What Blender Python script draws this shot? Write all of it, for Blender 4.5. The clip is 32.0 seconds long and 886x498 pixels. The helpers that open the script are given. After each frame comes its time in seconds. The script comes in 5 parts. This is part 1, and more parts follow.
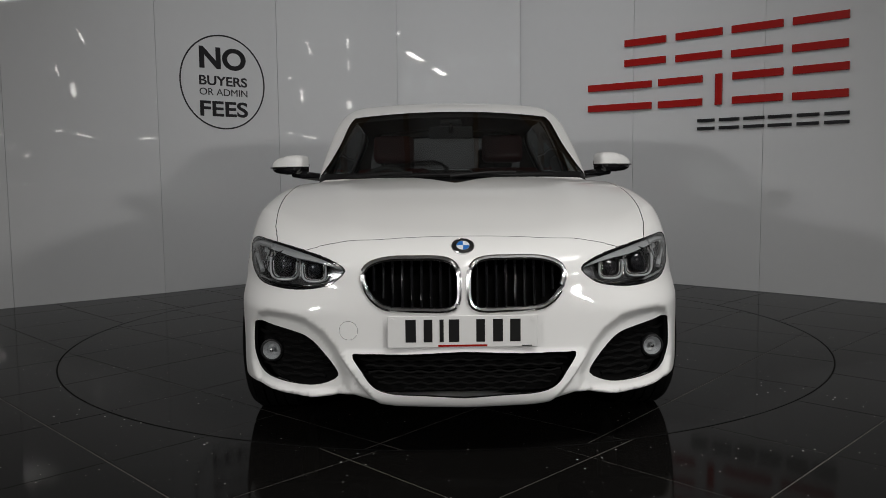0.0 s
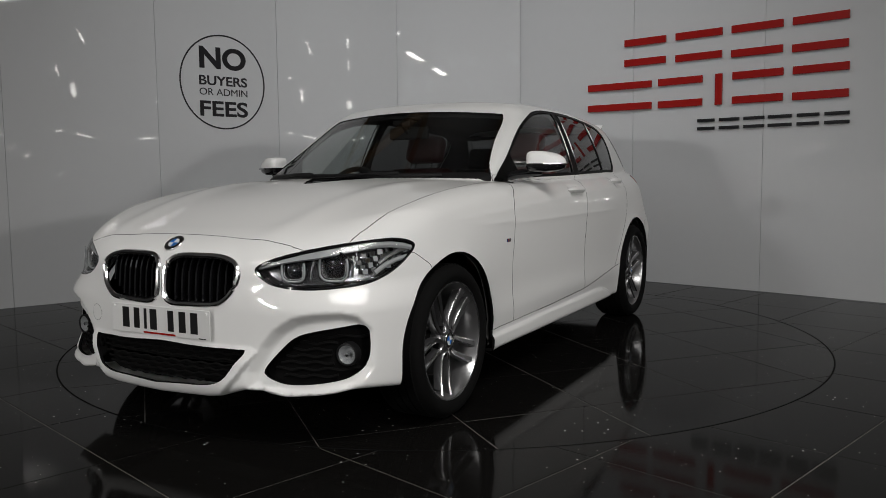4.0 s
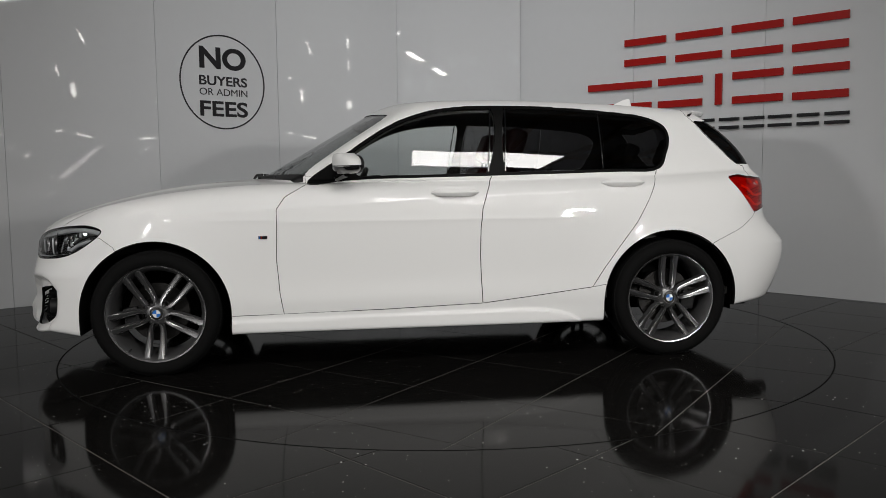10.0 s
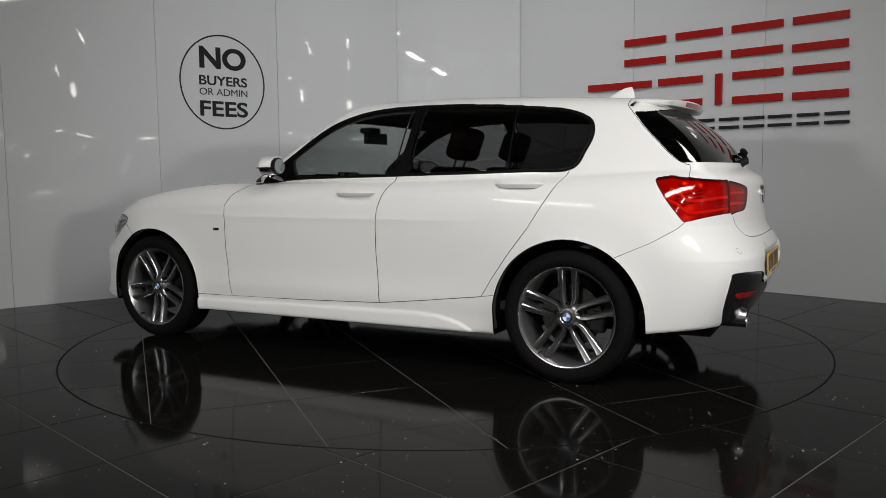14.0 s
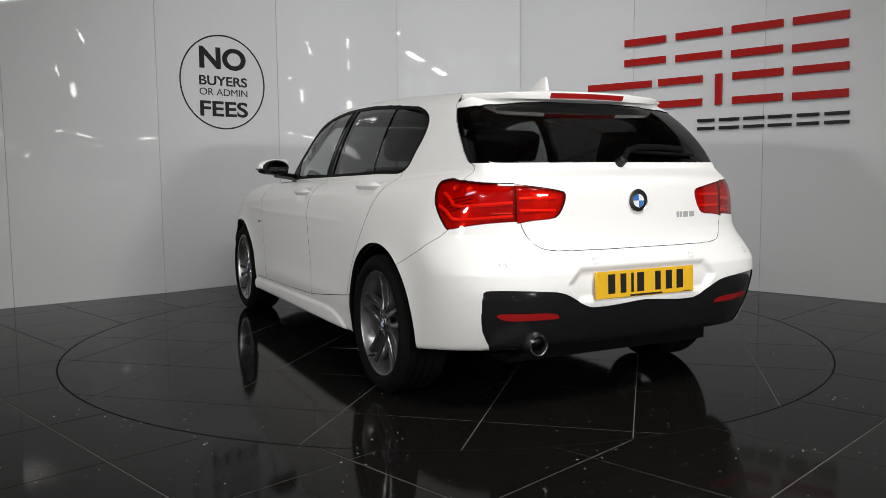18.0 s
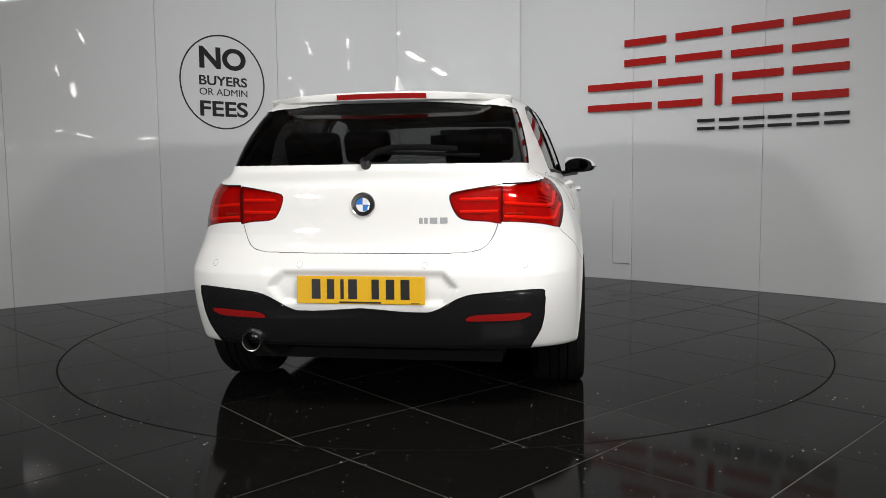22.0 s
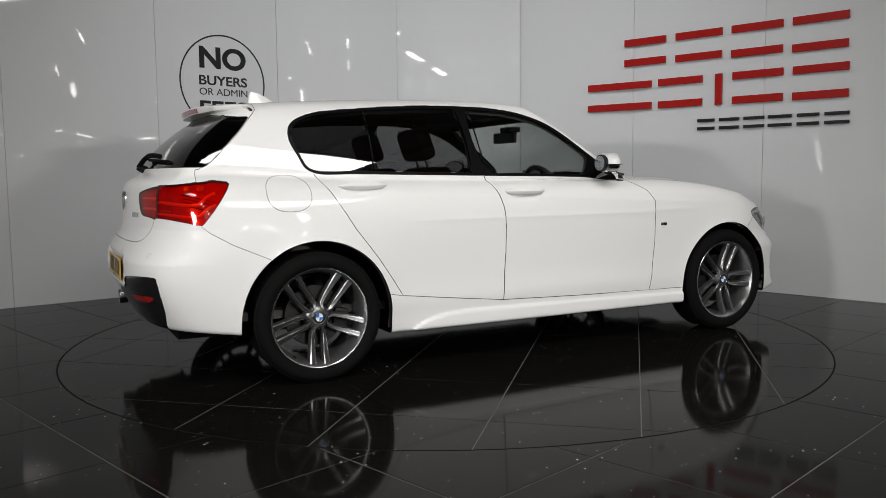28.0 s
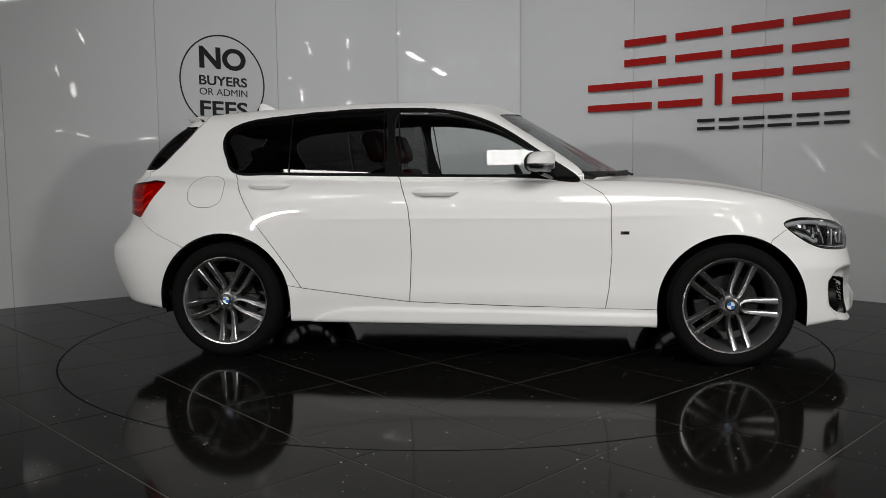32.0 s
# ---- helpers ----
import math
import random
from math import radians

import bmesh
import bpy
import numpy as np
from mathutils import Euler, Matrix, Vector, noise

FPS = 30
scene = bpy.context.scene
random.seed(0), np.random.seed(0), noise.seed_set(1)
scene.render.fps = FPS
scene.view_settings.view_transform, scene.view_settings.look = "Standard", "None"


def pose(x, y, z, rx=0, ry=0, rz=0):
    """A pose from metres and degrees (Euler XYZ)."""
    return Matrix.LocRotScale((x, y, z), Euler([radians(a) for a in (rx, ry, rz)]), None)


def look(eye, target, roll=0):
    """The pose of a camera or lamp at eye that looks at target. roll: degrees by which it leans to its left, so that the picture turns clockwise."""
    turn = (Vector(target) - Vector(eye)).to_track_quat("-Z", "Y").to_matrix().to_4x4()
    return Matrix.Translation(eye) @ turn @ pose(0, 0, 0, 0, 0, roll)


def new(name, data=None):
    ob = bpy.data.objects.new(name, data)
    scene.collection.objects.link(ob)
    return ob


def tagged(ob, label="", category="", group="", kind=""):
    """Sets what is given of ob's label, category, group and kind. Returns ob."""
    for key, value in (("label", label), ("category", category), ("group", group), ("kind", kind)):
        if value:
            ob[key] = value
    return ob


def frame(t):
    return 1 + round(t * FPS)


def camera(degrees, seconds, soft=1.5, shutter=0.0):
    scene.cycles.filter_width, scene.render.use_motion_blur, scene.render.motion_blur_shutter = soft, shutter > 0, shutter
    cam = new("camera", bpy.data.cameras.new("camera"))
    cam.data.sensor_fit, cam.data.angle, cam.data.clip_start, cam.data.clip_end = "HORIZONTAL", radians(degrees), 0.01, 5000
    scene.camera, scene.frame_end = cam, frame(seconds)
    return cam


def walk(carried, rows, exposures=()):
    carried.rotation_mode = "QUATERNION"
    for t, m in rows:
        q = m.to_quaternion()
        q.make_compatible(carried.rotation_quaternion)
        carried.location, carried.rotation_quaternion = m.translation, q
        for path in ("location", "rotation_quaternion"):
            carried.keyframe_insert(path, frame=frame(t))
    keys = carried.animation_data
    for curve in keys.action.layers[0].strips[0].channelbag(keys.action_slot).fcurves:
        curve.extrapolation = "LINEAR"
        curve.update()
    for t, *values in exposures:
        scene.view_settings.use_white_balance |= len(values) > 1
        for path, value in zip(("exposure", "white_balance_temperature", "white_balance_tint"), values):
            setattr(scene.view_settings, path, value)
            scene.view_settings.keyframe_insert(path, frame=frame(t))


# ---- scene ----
cam = camera(57.604, 32.0, soft=0.7)
EYE = Vector((0.0, -5.0682, 0.9897))
CAM = look(EYE, EYE + Vector((-0.0017, 0.99587, -0.0908)), -0.584)
EXPOSURES = ((0.0, 0.88), (3.0, 0.87), (6.0, 1.22), (11.0, 1.2), (14.0, 1.32), (16.5, 1.64), (19.0, 1.67), (24.0, 1.72), (28.0, 1.56), (29.0, 1.38), (30.0, 1.25), (32.0, 1.2))
walk(cam, [(0.0, CAM), (32.0, CAM)], EXPOSURES)


def turn(t):
    """Degrees by which the table has turned, clockwise from above."""
    if t < 2.0:
        return float(np.interp(t, (0.0, 0.5, 1.0, 1.5, 2.0), (-0.757, 0.37, 2.90, 6.36, 10.82)))
    return -7.016 + 8.902 * t


# ---- light ----
world = bpy.data.worlds.new("world")
scene.world = world
world.use_nodes = True
world.node_tree.nodes["Background"].inputs[0].default_value = (0.75, 0.85, 1.0, 1)
world.node_tree.nodes["Background"].inputs[1].default_value = 0.05


def lamp(name, eye, target, power, w, h, colour=(1, 0.978, 0.95)):
    data = bpy.data.lights.new(name, "AREA")
    data.shape, data.size, data.size_y, data.energy, data.color = "RECTANGLE", w, h, power, colour
    ob = new(name, data)
    ob.matrix_world = look(eye, target)
    return ob


# soft lights and tubes under the ceiling (x, y, turn, width, length, power), and two pairs of panel lights on stands
# the second to fifth are unseen fill, added to brighten car and wall
TUBES = ((1.55, -4.35, 90, 1.15, 2.6, 66), (-3.3, -5.0, 60, 0.5, 1.6, 16), (-3.9, -5.5, 60, 0.5, 1.6, 6), (4.4, -7.2, 47, 0.14, 1.3, 6), (4.3, -8.4, 47, 0.32, 2.0, 6),
         (-3.0, -8.6, 0, 0.14, 1.5, 14), (3.0, -8.6, 0, 0.14, 1.5, 14), (-3.0, -11.6, 0, 0.14, 1.5, 14), (3.0, -11.6, 0, 0.14, 1.5, 14))
for _x, _y, _a, _w, _l, _e in TUBES:
    lamp("ceiling_lamp", (_x, _y, 3.93), (_x, _y, 0), _e, _w, _l).matrix_world = pose(_x, _y, 3.93, 0, 0, _a)
STANDS = ((4.4, -7.6, 1.80), (-4.9, -7.2, 1.90))
for _p in STANDS:
    lamp("panel_lamp", _p, (0, 0.6, 1.15), 8.2, 0.70, 0.24, (1.0, 0.975, 0.95)).data.spread = radians(64)

# an unseen fill light added over the stage, turned to brighten the wall's middle
WASH, WASH_AIM = (0.0, -0.9, 3.95), (0.15, 3.1, 1.75)
lamp("wall_fill_lamp", WASH, WASH_AIM, 11, 1.8, 0.20, (0.985, 0.99, 1.0)).data.spread = radians(115)


# ---- materials ----
def material(name, colour, rough=0.5, metal=0.0, spec=0.5, coat=0.0, grain=0.0, scale=60.0, bump=0.0, stain=0.0, coat_rough=0.03):
    """A plain surface with fine grain, larger stains and relief in object space."""
    m = bpy.data.materials.new(name)
    m.use_nodes = True
    n, l = m.node_tree.nodes, m.node_tree.links
    b = n["Principled BSDF"]
    b.inputs["Base Color"].default_value = (*colour, 1)
    b.inputs["Roughness"].default_value = rough
    b.inputs["Metallic"].default_value = metal
    b.inputs["Specular IOR Level"].default_value = spec
    b.inputs["Coat Weight"].default_value = coat
    b.inputs["Coat Roughness"].default_value = coat_rough
    if grain or bump or stain:
        co = n.new("ShaderNodeTexCoord")
        fine, big = n.new("ShaderNodeTexNoise"), n.new("ShaderNodeTexNoise")
        fine.inputs["Scale"].default_value, fine.inputs["Detail"].default_value = scale, 6
        big.inputs["Scale"].default_value, big.inputs["Detail"].default_value = scale * 0.05, 4
        l.new(co.outputs["Object"], fine.inputs["Vector"])
        l.new(co.outputs["Object"], big.inputs["Vector"])
        mix = n.new("ShaderNodeMix")
        mix.data_type = "RGBA"
        mix.inputs[6].default_value = (*[c * (1 - grain) for c in colour], 1)
        mix.inputs[7].default_value = (*[min(1, c * (1 + grain)) for c in colour], 1)
        l.new(fine.outputs["Fac"], mix.inputs[0])
        mul = n.new("ShaderNodeMix")
        mul.data_type, mul.blend_type = "RGBA", "MULTIPLY"
        mul.inputs[0].default_value = 1.0
        ramp = n.new("ShaderNodeMapRange")
        ramp.inputs["To Min"].default_value, ramp.inputs["To Max"].default_value = 1 - stain, 1.0
        l.new(big.outputs["Fac"], ramp.inputs["Value"])
        l.new(mix.outputs[2], mul.inputs[6])
        l.new(ramp.outputs["Result"], mul.inputs[7])
        l.new(mul.outputs[2], b.inputs["Base Color"])
        if bump:
            bp = n.new("ShaderNodeBump")
            bp.inputs["Strength"].default_value, bp.inputs["Distance"].default_value = bump, 0.002
            l.new(fine.outputs["Fac"], bp.inputs["Height"])
            l.new(bp.outputs["Normal"], b.inputs["Normal"])
    return m


def glass_material(name, tint, gloss=0.07):
    """A thin pane: tinted see-through with a mirror gloss by its angle."""
    m = bpy.data.materials.new(name)
    m.use_nodes = True
    n, l = m.node_tree.nodes, m.node_tree.links
    n.remove(n["Principled BSDF"])
    clear, shine, mix, face = n.new("ShaderNodeBsdfTransparent"), n.new("ShaderNodeBsdfGlossy"), n.new("ShaderNodeMixShader"), n.new("ShaderNodeLayerWeight")
    power, fres = n.new("ShaderNodeMath"), n.new("ShaderNodeMath")
    clear.inputs[0].default_value = (*tint, 1)
    shine.inputs["Roughness"].default_value = 0.01
    face.inputs["Blend"].default_value = 0.5
    power.operation, power.inputs[1].default_value = "POWER", 4.5
    fres.operation, fres.inputs[1].default_value, fres.inputs[2].default_value = "MULTIPLY_ADD", 0.92, gloss
    l.new(face.outputs["Facing"], power.inputs[0])
    l.new(power.outputs[0], fres.inputs[0])
    l.new(fres.outputs[0], mix.inputs[0])
    l.new(clear.outputs[0], mix.inputs[1])
    l.new(shine.outputs[0], mix.inputs[2])
    l.new(mix.outputs[0], n["Material Output"].inputs[0])
    return m


def glow(name, colour, strength):
    m = bpy.data.materials.new(name)
    m.use_nodes = True
    b = m.node_tree.nodes["Principled BSDF"]
    b.inputs["Base Color"].default_value = (*colour, 1)
    b.inputs["Emission Color"].default_value = (*colour, 1)
    b.inputs["Emission Strength"].default_value = strength
    return m


PAINT = material("white_paint", (0.80, 0.80, 0.79), 0.5, coat=0.65, spec=0.2, coat_rough=0.022)
BLACK_GLOSS = material("black_gloss", (0.006, 0.006, 0.007), 0.12, coat=0.6)
DIFFUSER_GREY = material("dark_grey_satin", (0.012, 0.012, 0.013), 0.25, coat=1.0, coat_rough=0.04)
BLACK_PLASTIC = material("black_plastic", (0.007, 0.007, 0.0075), 0.5, spec=0.3, grain=0.25, scale=300, bump=0.15)
TRIM_BLACK = material("trim_black", (0.004, 0.004, 0.004), 0.45, spec=0.06)
MATT_BLACK = material("matt_black", (0.004, 0.004, 0.004), 0.9, spec=0.1)
RUBBER = material("rubber", (0.005, 0.005, 0.005), 0.85, spec=0.09, grain=0.25, scale=120, bump=0.2)
CHROME = material("chrome", (0.82, 0.82, 0.83), 0.06, metal=1.0)
CHROME_SOFT = material("satin_chrome", (0.78, 0.78, 0.79), 0.2, metal=1.0)
ALLOY = material("grey_alloy", (0.14, 0.14, 0.143), 0.32, metal=0.75, coat=0.5)
ALLOY_RIM = material("bright_alloy", (0.38, 0.38, 0.385), 0.28, metal=0.9)
ALLOY_CUT = material("machined_alloy", (0.55, 0.55, 0.56), 0.24, metal=1.0)
ALLOY_FACE = material("grey_alloy_face", (0.21, 0.21, 0.214), 0.30, metal=0.9, coat=0.3)
STEEL = material("brake_steel", (0.035, 0.034, 0.033), 0.5, metal=1.0, grain=0.2)
GLASS = glass_material("clear_glass", (0.84, 0.87, 0.86), 0.06)
SCREEN_GLASS = glass_material("windscreen_glass", (0.50, 0.53, 0.52), 0.085)
GLASS_DARK = glass_material("privacy_glass", (0.17, 0.17, 0.175))
WALL_WHITE = material("wall_panel_white", (0.60, 0.61, 0.618), 0.022, spec=0.5, grain=0.015, scale=14, stain=0.05, bump=0.02)
TILE = material("black_tile", (0.0072, 0.0068, 0.0064), 0.075, spec=0.040, grain=0.35, scale=40, stain=0.3)
GROUT = material("grout", (0.12, 0.115, 0.107), 0.8, grain=0.3)


def speckle(m, scale, size, colour):
    """Scattered pale specks of dust on a surface."""
    n, l = m.node_tree.nodes, m.node_tree.links
    b = n["Principled BSDF"]
    co, vor, less, mix = n.new("ShaderNodeTexCoord"), n.new("ShaderNodeTexVoronoi"), n.new("ShaderNodeMath"), n.new("ShaderNodeMix")
    vor.voronoi_dimensions = "2D"
    vor.inputs["Scale"].default_value = scale
    noise_t, mul = n.new("ShaderNodeTexNoise"), n.new("ShaderNodeMath")
    noise_t.inputs["Scale"].default_value = 3.7
    l.new(co.outputs["Object"], noise_t.inputs["Vector"])
    mul.operation = "MULTIPLY"
    mul.inputs[1].default_value = size
    less_n = n.new("ShaderNodeMath")
    less_n.operation, less_n.inputs[1].default_value = "SUBTRACT", 0.43
    l.new(noise_t.outputs["Fac"], less_n.inputs[0])
    l.new(less_n.outputs[0], mul.inputs[0])
    l.new(co.outputs["Object"], vor.inputs["Vector"])
    less.operation = "LESS_THAN"
    l.new(vor.outputs["Distance"], less.inputs[0])
    l.new(mul.outputs[0], less.inputs[1])
    mix.data_type = "RGBA"
    mix.inputs[7].default_value = (*colour, 1)
    old = b.inputs["Base Color"].links[0].from_socket
    l.new(less.outputs[0], mix.inputs[0])
    l.new(old, mix.inputs[6])
    l.new(mix.outputs[2], b.inputs["Base Color"])


speckle(TILE, 10.0, 0.16, (0.55, 0.54, 0.52))
CEILING = material("ceiling_grey", (0.42, 0.42, 0.42), 0.8, grain=0.05, scale=10)
BEAM = material("brown_beam", (0.30, 0.20, 0.12), 0.7, grain=0.2, scale=8)
DULL_WALL = material("plaster", (0.25, 0.25, 0.25), 0.8, grain=0.08, scale=6)
RED_SIGN = material("red_acrylic", (0.33, 0.010, 0.008), 0.25, grain=0.05)
BLACK_SIGN = material("black_acrylic", (0.012, 0.012, 0.014), 0.3)
LINING = material("cabin_lining", (0.06, 0.058, 0.056), 0.9, grain=0.2, scale=200)
RED_LEATHER = material("red_leather", (0.038, 0.004, 0.004), 0.5, grain=0.15, scale=150, bump=0.1)
BLACK_LEATHER = material("black_leather", (0.016, 0.015, 0.015), 0.5, grain=0.15, scale=150, bump=0.1)
RED_LENS = material("red_reflector", (0.32, 0.012, 0.012), 0.15, coat=1.0)
RED_BACK = material("red_lamp_housing", (0.45, 0.024, 0.012), 0.25, grain=0.6, scale=26, coat=0.5)
RED_GUIDE = material("red_light_guide", (0.95, 0.27, 0.12), 0.3, coat=1.0)
AMBER = material("amber_reflector", (0.75, 0.30, 0.04), 0.2, metal=0.4, coat=0.5)
DARK_RED = material("dark_red_plastic", (0.10, 0.006, 0.006), 0.2, coat=0.5)
GLASS_RED = glass_material("red_glass", (0.88, 0.15, 0.085))
GLASS_LAMP = glass_material("lamp_glass", (0.96, 0.97, 0.97), 0.05)
HOUSING = material("lamp_housing", (0.20, 0.20, 0.21), 0.22, metal=0.8)
LAMP_WHITE = material("light_guide", (0.36, 0.37, 0.38), 0.25, coat=0.5)
LENS_DARK = material("projector_lens", (0.01, 0.011, 0.013), 0.03, coat=1.0)
SILVER = material("silver_trim", (0.55, 0.55, 0.56), 0.25, metal=1.0)
BLUE = material("blue_enamel", (0.03, 0.16, 0.52), 0.2, coat=1.0)
WHITE_ENAMEL = material("white_enamel", (0.75, 0.76, 0.78), 0.2, coat=1.0)
PLATE_WHITE = material("white_plate", (0.72, 0.72, 0.71), 0.3, grain=0.02)
PLATE_YELLOW = material("yellow_plate", (0.72, 0.42, 0.02), 0.25, grain=0.02, coat=0.5)
INK = material("black_ink", (0.008, 0.008, 0.008), 0.4)
MIRROR = material("mirror_glass", (0.85, 0.85, 0.86), 0.02, metal=1.0)


# ---- building helpers ----
def mesh_object(name, verts, faces, mat, parent=None, label="", smooth=False):
    me = bpy.data.meshes.new(name)
    me.from_pydata([tuple(v) for v in verts], [], [tuple(f) for f in faces])
    if smooth:
        me.shade_smooth()
    me.materials.append(mat)
    ob = new(name, me)
    if parent is not None:
        ob.parent = parent
    if label:
        ob["label"] = label
    return ob


def part(name, bm, mat, parent=None, label="", smooth=False, m=None):
    me = bpy.data.meshes.new(name)
    bm.normal_update()
    bm.to_mesh(me)
    bm.free()
    if smooth:
        me.shade_smooth()
        me.set_sharp_from_angle(angle=radians(38))
    me.materials.append(mat)
    ob = new(name, me)
    if m is not None:
        ob.matrix_basis = m
    if parent is not None:
        ob.parent = parent
    if label:
        ob["label"] = label
    return ob


def box_bm(x0, x1, y0, y1, z0, z1, bevel=0.0, segs=2):
    bm = bmesh.new()
    bmesh.ops.create_cube(bm, size=1.0, matrix=Matrix.Translation(((x0 + x1) / 2, (y0 + y1) / 2, (z0 + z1) / 2)) @ Matrix.Diagonal((x1 - x0, y1 - y0, z1 - z0, 1)))
    if bevel:
        bmesh.ops.bevel(bm, geom=bm.edges[:], offset=bevel, segments=segs, profile=0.6, affect="EDGES")
    return bm


def prism_bm(points, depth, bevel=0.0):
    """A flat outline in x, y drawn out by depth along z."""
    bm = bmesh.new()
    f = bm.faces.new([bm.verts.new((x, y, 0)) for x, y in points])
    if f.normal.z < 0 or sum(a[0] * b[1] - b[0] * a[1] for a, b in zip(points, points[1:] + points[:1])) < 0:
        f.normal_flip()
    top = bmesh.ops.extrude_face_region(bm, geom=[f])
    bmesh.ops.translate(bm, verts=[v for v in top["geom"] if isinstance(v, bmesh.types.BMVert)], vec=(0, 0, depth))
    bmesh.ops.recalc_face_normals(bm, faces=bm.faces[:])
    if bevel:
        bmesh.ops.bevel(bm, geom=[e for e in bm.edges if abs(e.verts[0].co.z - depth) < 1e-6 and abs(e.verts[1].co.z - depth) < 1e-6], offset=bevel, segments=2, affect="EDGES")
    return bm


def lathe_bm(profile, n=48, axis="Y", closed=False):
    """A profile of (radius, along) turned about an axis."""
    bm = bmesh.new()
    rings = []
    for r, a in profile:
        ring = []
        for i in range(n):
            t = 2 * math.pi * i / n
            c, s = r * math.cos(t), r * math.sin(t)
            ring.append(bm.verts.new((c, a, s) if axis == "Y" else ((a, c, s) if axis == "X" else (c, s, a))))
        rings.append(ring)
    pairs = list(zip(rings, rings[1:])) + ([(rings[-1], rings[0])] if closed else [])
    for p, q in pairs:
        for i in range(n):
            bm.faces.new((p[i], p[(i + 1) % n], q[(i + 1) % n], q[i]))
    bmesh.ops.recalc_face_normals(bm, faces=bm.faces[:])
    return bm


def tube_bm(points, r, n=10, closed=False):
    """A round bar along points."""
    bm = bmesh.new()
    P = [Vector(p) for p in points]
    rings = []
    for i, p in enumerate(P):
        a = P[i - 1] if i or closed else P[0]
        b = P[(i + 1) % len(P)] if i < len(P) - 1 or closed else P[-1]
        d = (b - a).normalized()
        u = d.cross(Vector((0, 0, 1)) if abs(d.z) < 0.9 else Vector((0, 1, 0))).normalized()
        v = d.cross(u)
        rings.append([bm.verts.new(p + r * (math.cos(2 * math.pi * k / n) * u + math.sin(2 * math.pi * k / n) * v)) for k in range(n)])
    pairs = list(zip(rings, rings[1:])) + ([(rings[-1], rings[0])] if closed else [])
    for p, q in pairs:
        for k in range(n):
            bm.faces.new((p[k], p[(k + 1) % n], q[(k + 1) % n], q[k]))
    if not closed:
        bm.faces.new(rings[0])
        bm.faces.new(rings[-1])
    bmesh.ops.recalc_face_normals(bm, faces=bm.faces[:])
    return bm


def empty(name, label, category, m=None, group="", kind=""):
    ob = new(name)
    ob.empty_display_size = 0.1
    if m is not None:
        ob.matrix_basis = m
    return tagged(ob, label, category, group, kind)


# ---- the curved wall of flat panels ----
WALL_H = 3.4
WALL = [(5.4, -1.15), (4.38, -0.28), (3.50, 0.75), (2.621, 1.598), (1.741, 2.397), (0.775, 3.09), (-0.46, 3.21), (-1.56, 2.66), (-2.42, 1.85), (-3.35, 1.13), (-4.25, 0.34), (-5.05, -0.55)]


def build_wall():
    backing_v, backing_f = [], []
    n = len(WALL)
    for i, (x, y) in enumerate(WALL):
        d = Vector((x, y, 0)).normalized()
        for off in (0.012, 0.11):
            for z in (0, WALL_H):
                backing_v.append((x + d.x * off, y + d.y * off, z))
    for i in range(n - 1):
        a, b = 4 * i, 4 * i + 4
        backing_f += [(a, b, b + 1, a + 1), (a + 2, a + 3, b + 3, b + 2), (a + 1, b + 1, b + 3, a + 3)]
    wall = tagged(mesh_object("wall_curved", backing_v, backing_f, WALL_WHITE), "curved showroom wall clad in glossy white panels", "wall", kind="structure")
    for (x0, y0), (x1, y1) in zip(WALL, WALL[1:]):
        a, b = Vector((x0, y0, 0)), Vector((x1, y1, 0))
        w = (b - a).length
        bm = box_bm(0.0013, w - 0.0013, -0.010, 0.0, 0.0, WALL_H, 0.0015, 1)
        ang = math.atan2(b.y - a.y, b.x - a.x)
        part("panel", bm, WALL_WHITE, wall, m=Matrix.Translation(a) @ Matrix.Rotation(ang, 4, "Z") @ pose(0, 0, 0))
    return wall


build_wall()

# ---- the hall behind the camera ----
tagged(mesh_object("ceiling", [(-9, -13, 5.0), (9, -13, 5.0), (9, 5, 5.0), (-9, 5, 5.0), (-9, -13, 5.2), (9, -13, 5.2), (9, 5, 5.2), (-9, 5, 5.2)],
       [(0, 1, 2, 3), (7, 6, 5, 4), (0, 4, 5, 1), (1, 5, 6, 2), (2, 6, 7, 3), (3, 7, 4, 0)], CEILING), "grey hall ceiling", "ceiling", kind="structure")
bm = bmesh.new()
for k in range(7):
    _m = box_bm(-8.9, 8.9, -12.0 + 2.4 * k, -11.85 + 2.4 * k, 4.62, 4.99)
    _t = bpy.data.meshes.new("beam")
    _m.to_mesh(_t)
    bm.from_mesh(_t)
    bpy.data.meshes.remove(_t)
for k in range(12):
    _m = box_bm(-8.4 + 1.5 * k, -8.32 + 1.5 * k, -12.9, 4.9, 4.80, 4.985)
    _t = bpy.data.meshes.new("beam")
    _m.to_mesh(_t)
    bm.from_mesh(_t)
    bpy.data.meshes.remove(_t)
_t = bpy.data.meshes.new("ceiling_beams")
bm.to_mesh(_t)
_t.materials.append(BEAM)
tagged(new("ceiling_beams", _t), "brown roof beams and purlins of the hall", "beam", kind="structure")
for name, (x0, x1, y0, y1) in {"wall_south": (-9, 9, -13.2, -13), "wall_west": (-9.2, -9, -13, 5), "wall_east": (9, 9.2, -13, 5), "wall_north": (-9, 9, 5, 5.2)}.items():
    tagged(part(name, box_bm(x0, x1, y0, y1, 0, 5.0), DULL_WALL), "plain grey plastered hall wall", "wall", kind="structure")


# ---- the tiled floor ----
TABLE_R = 2.235


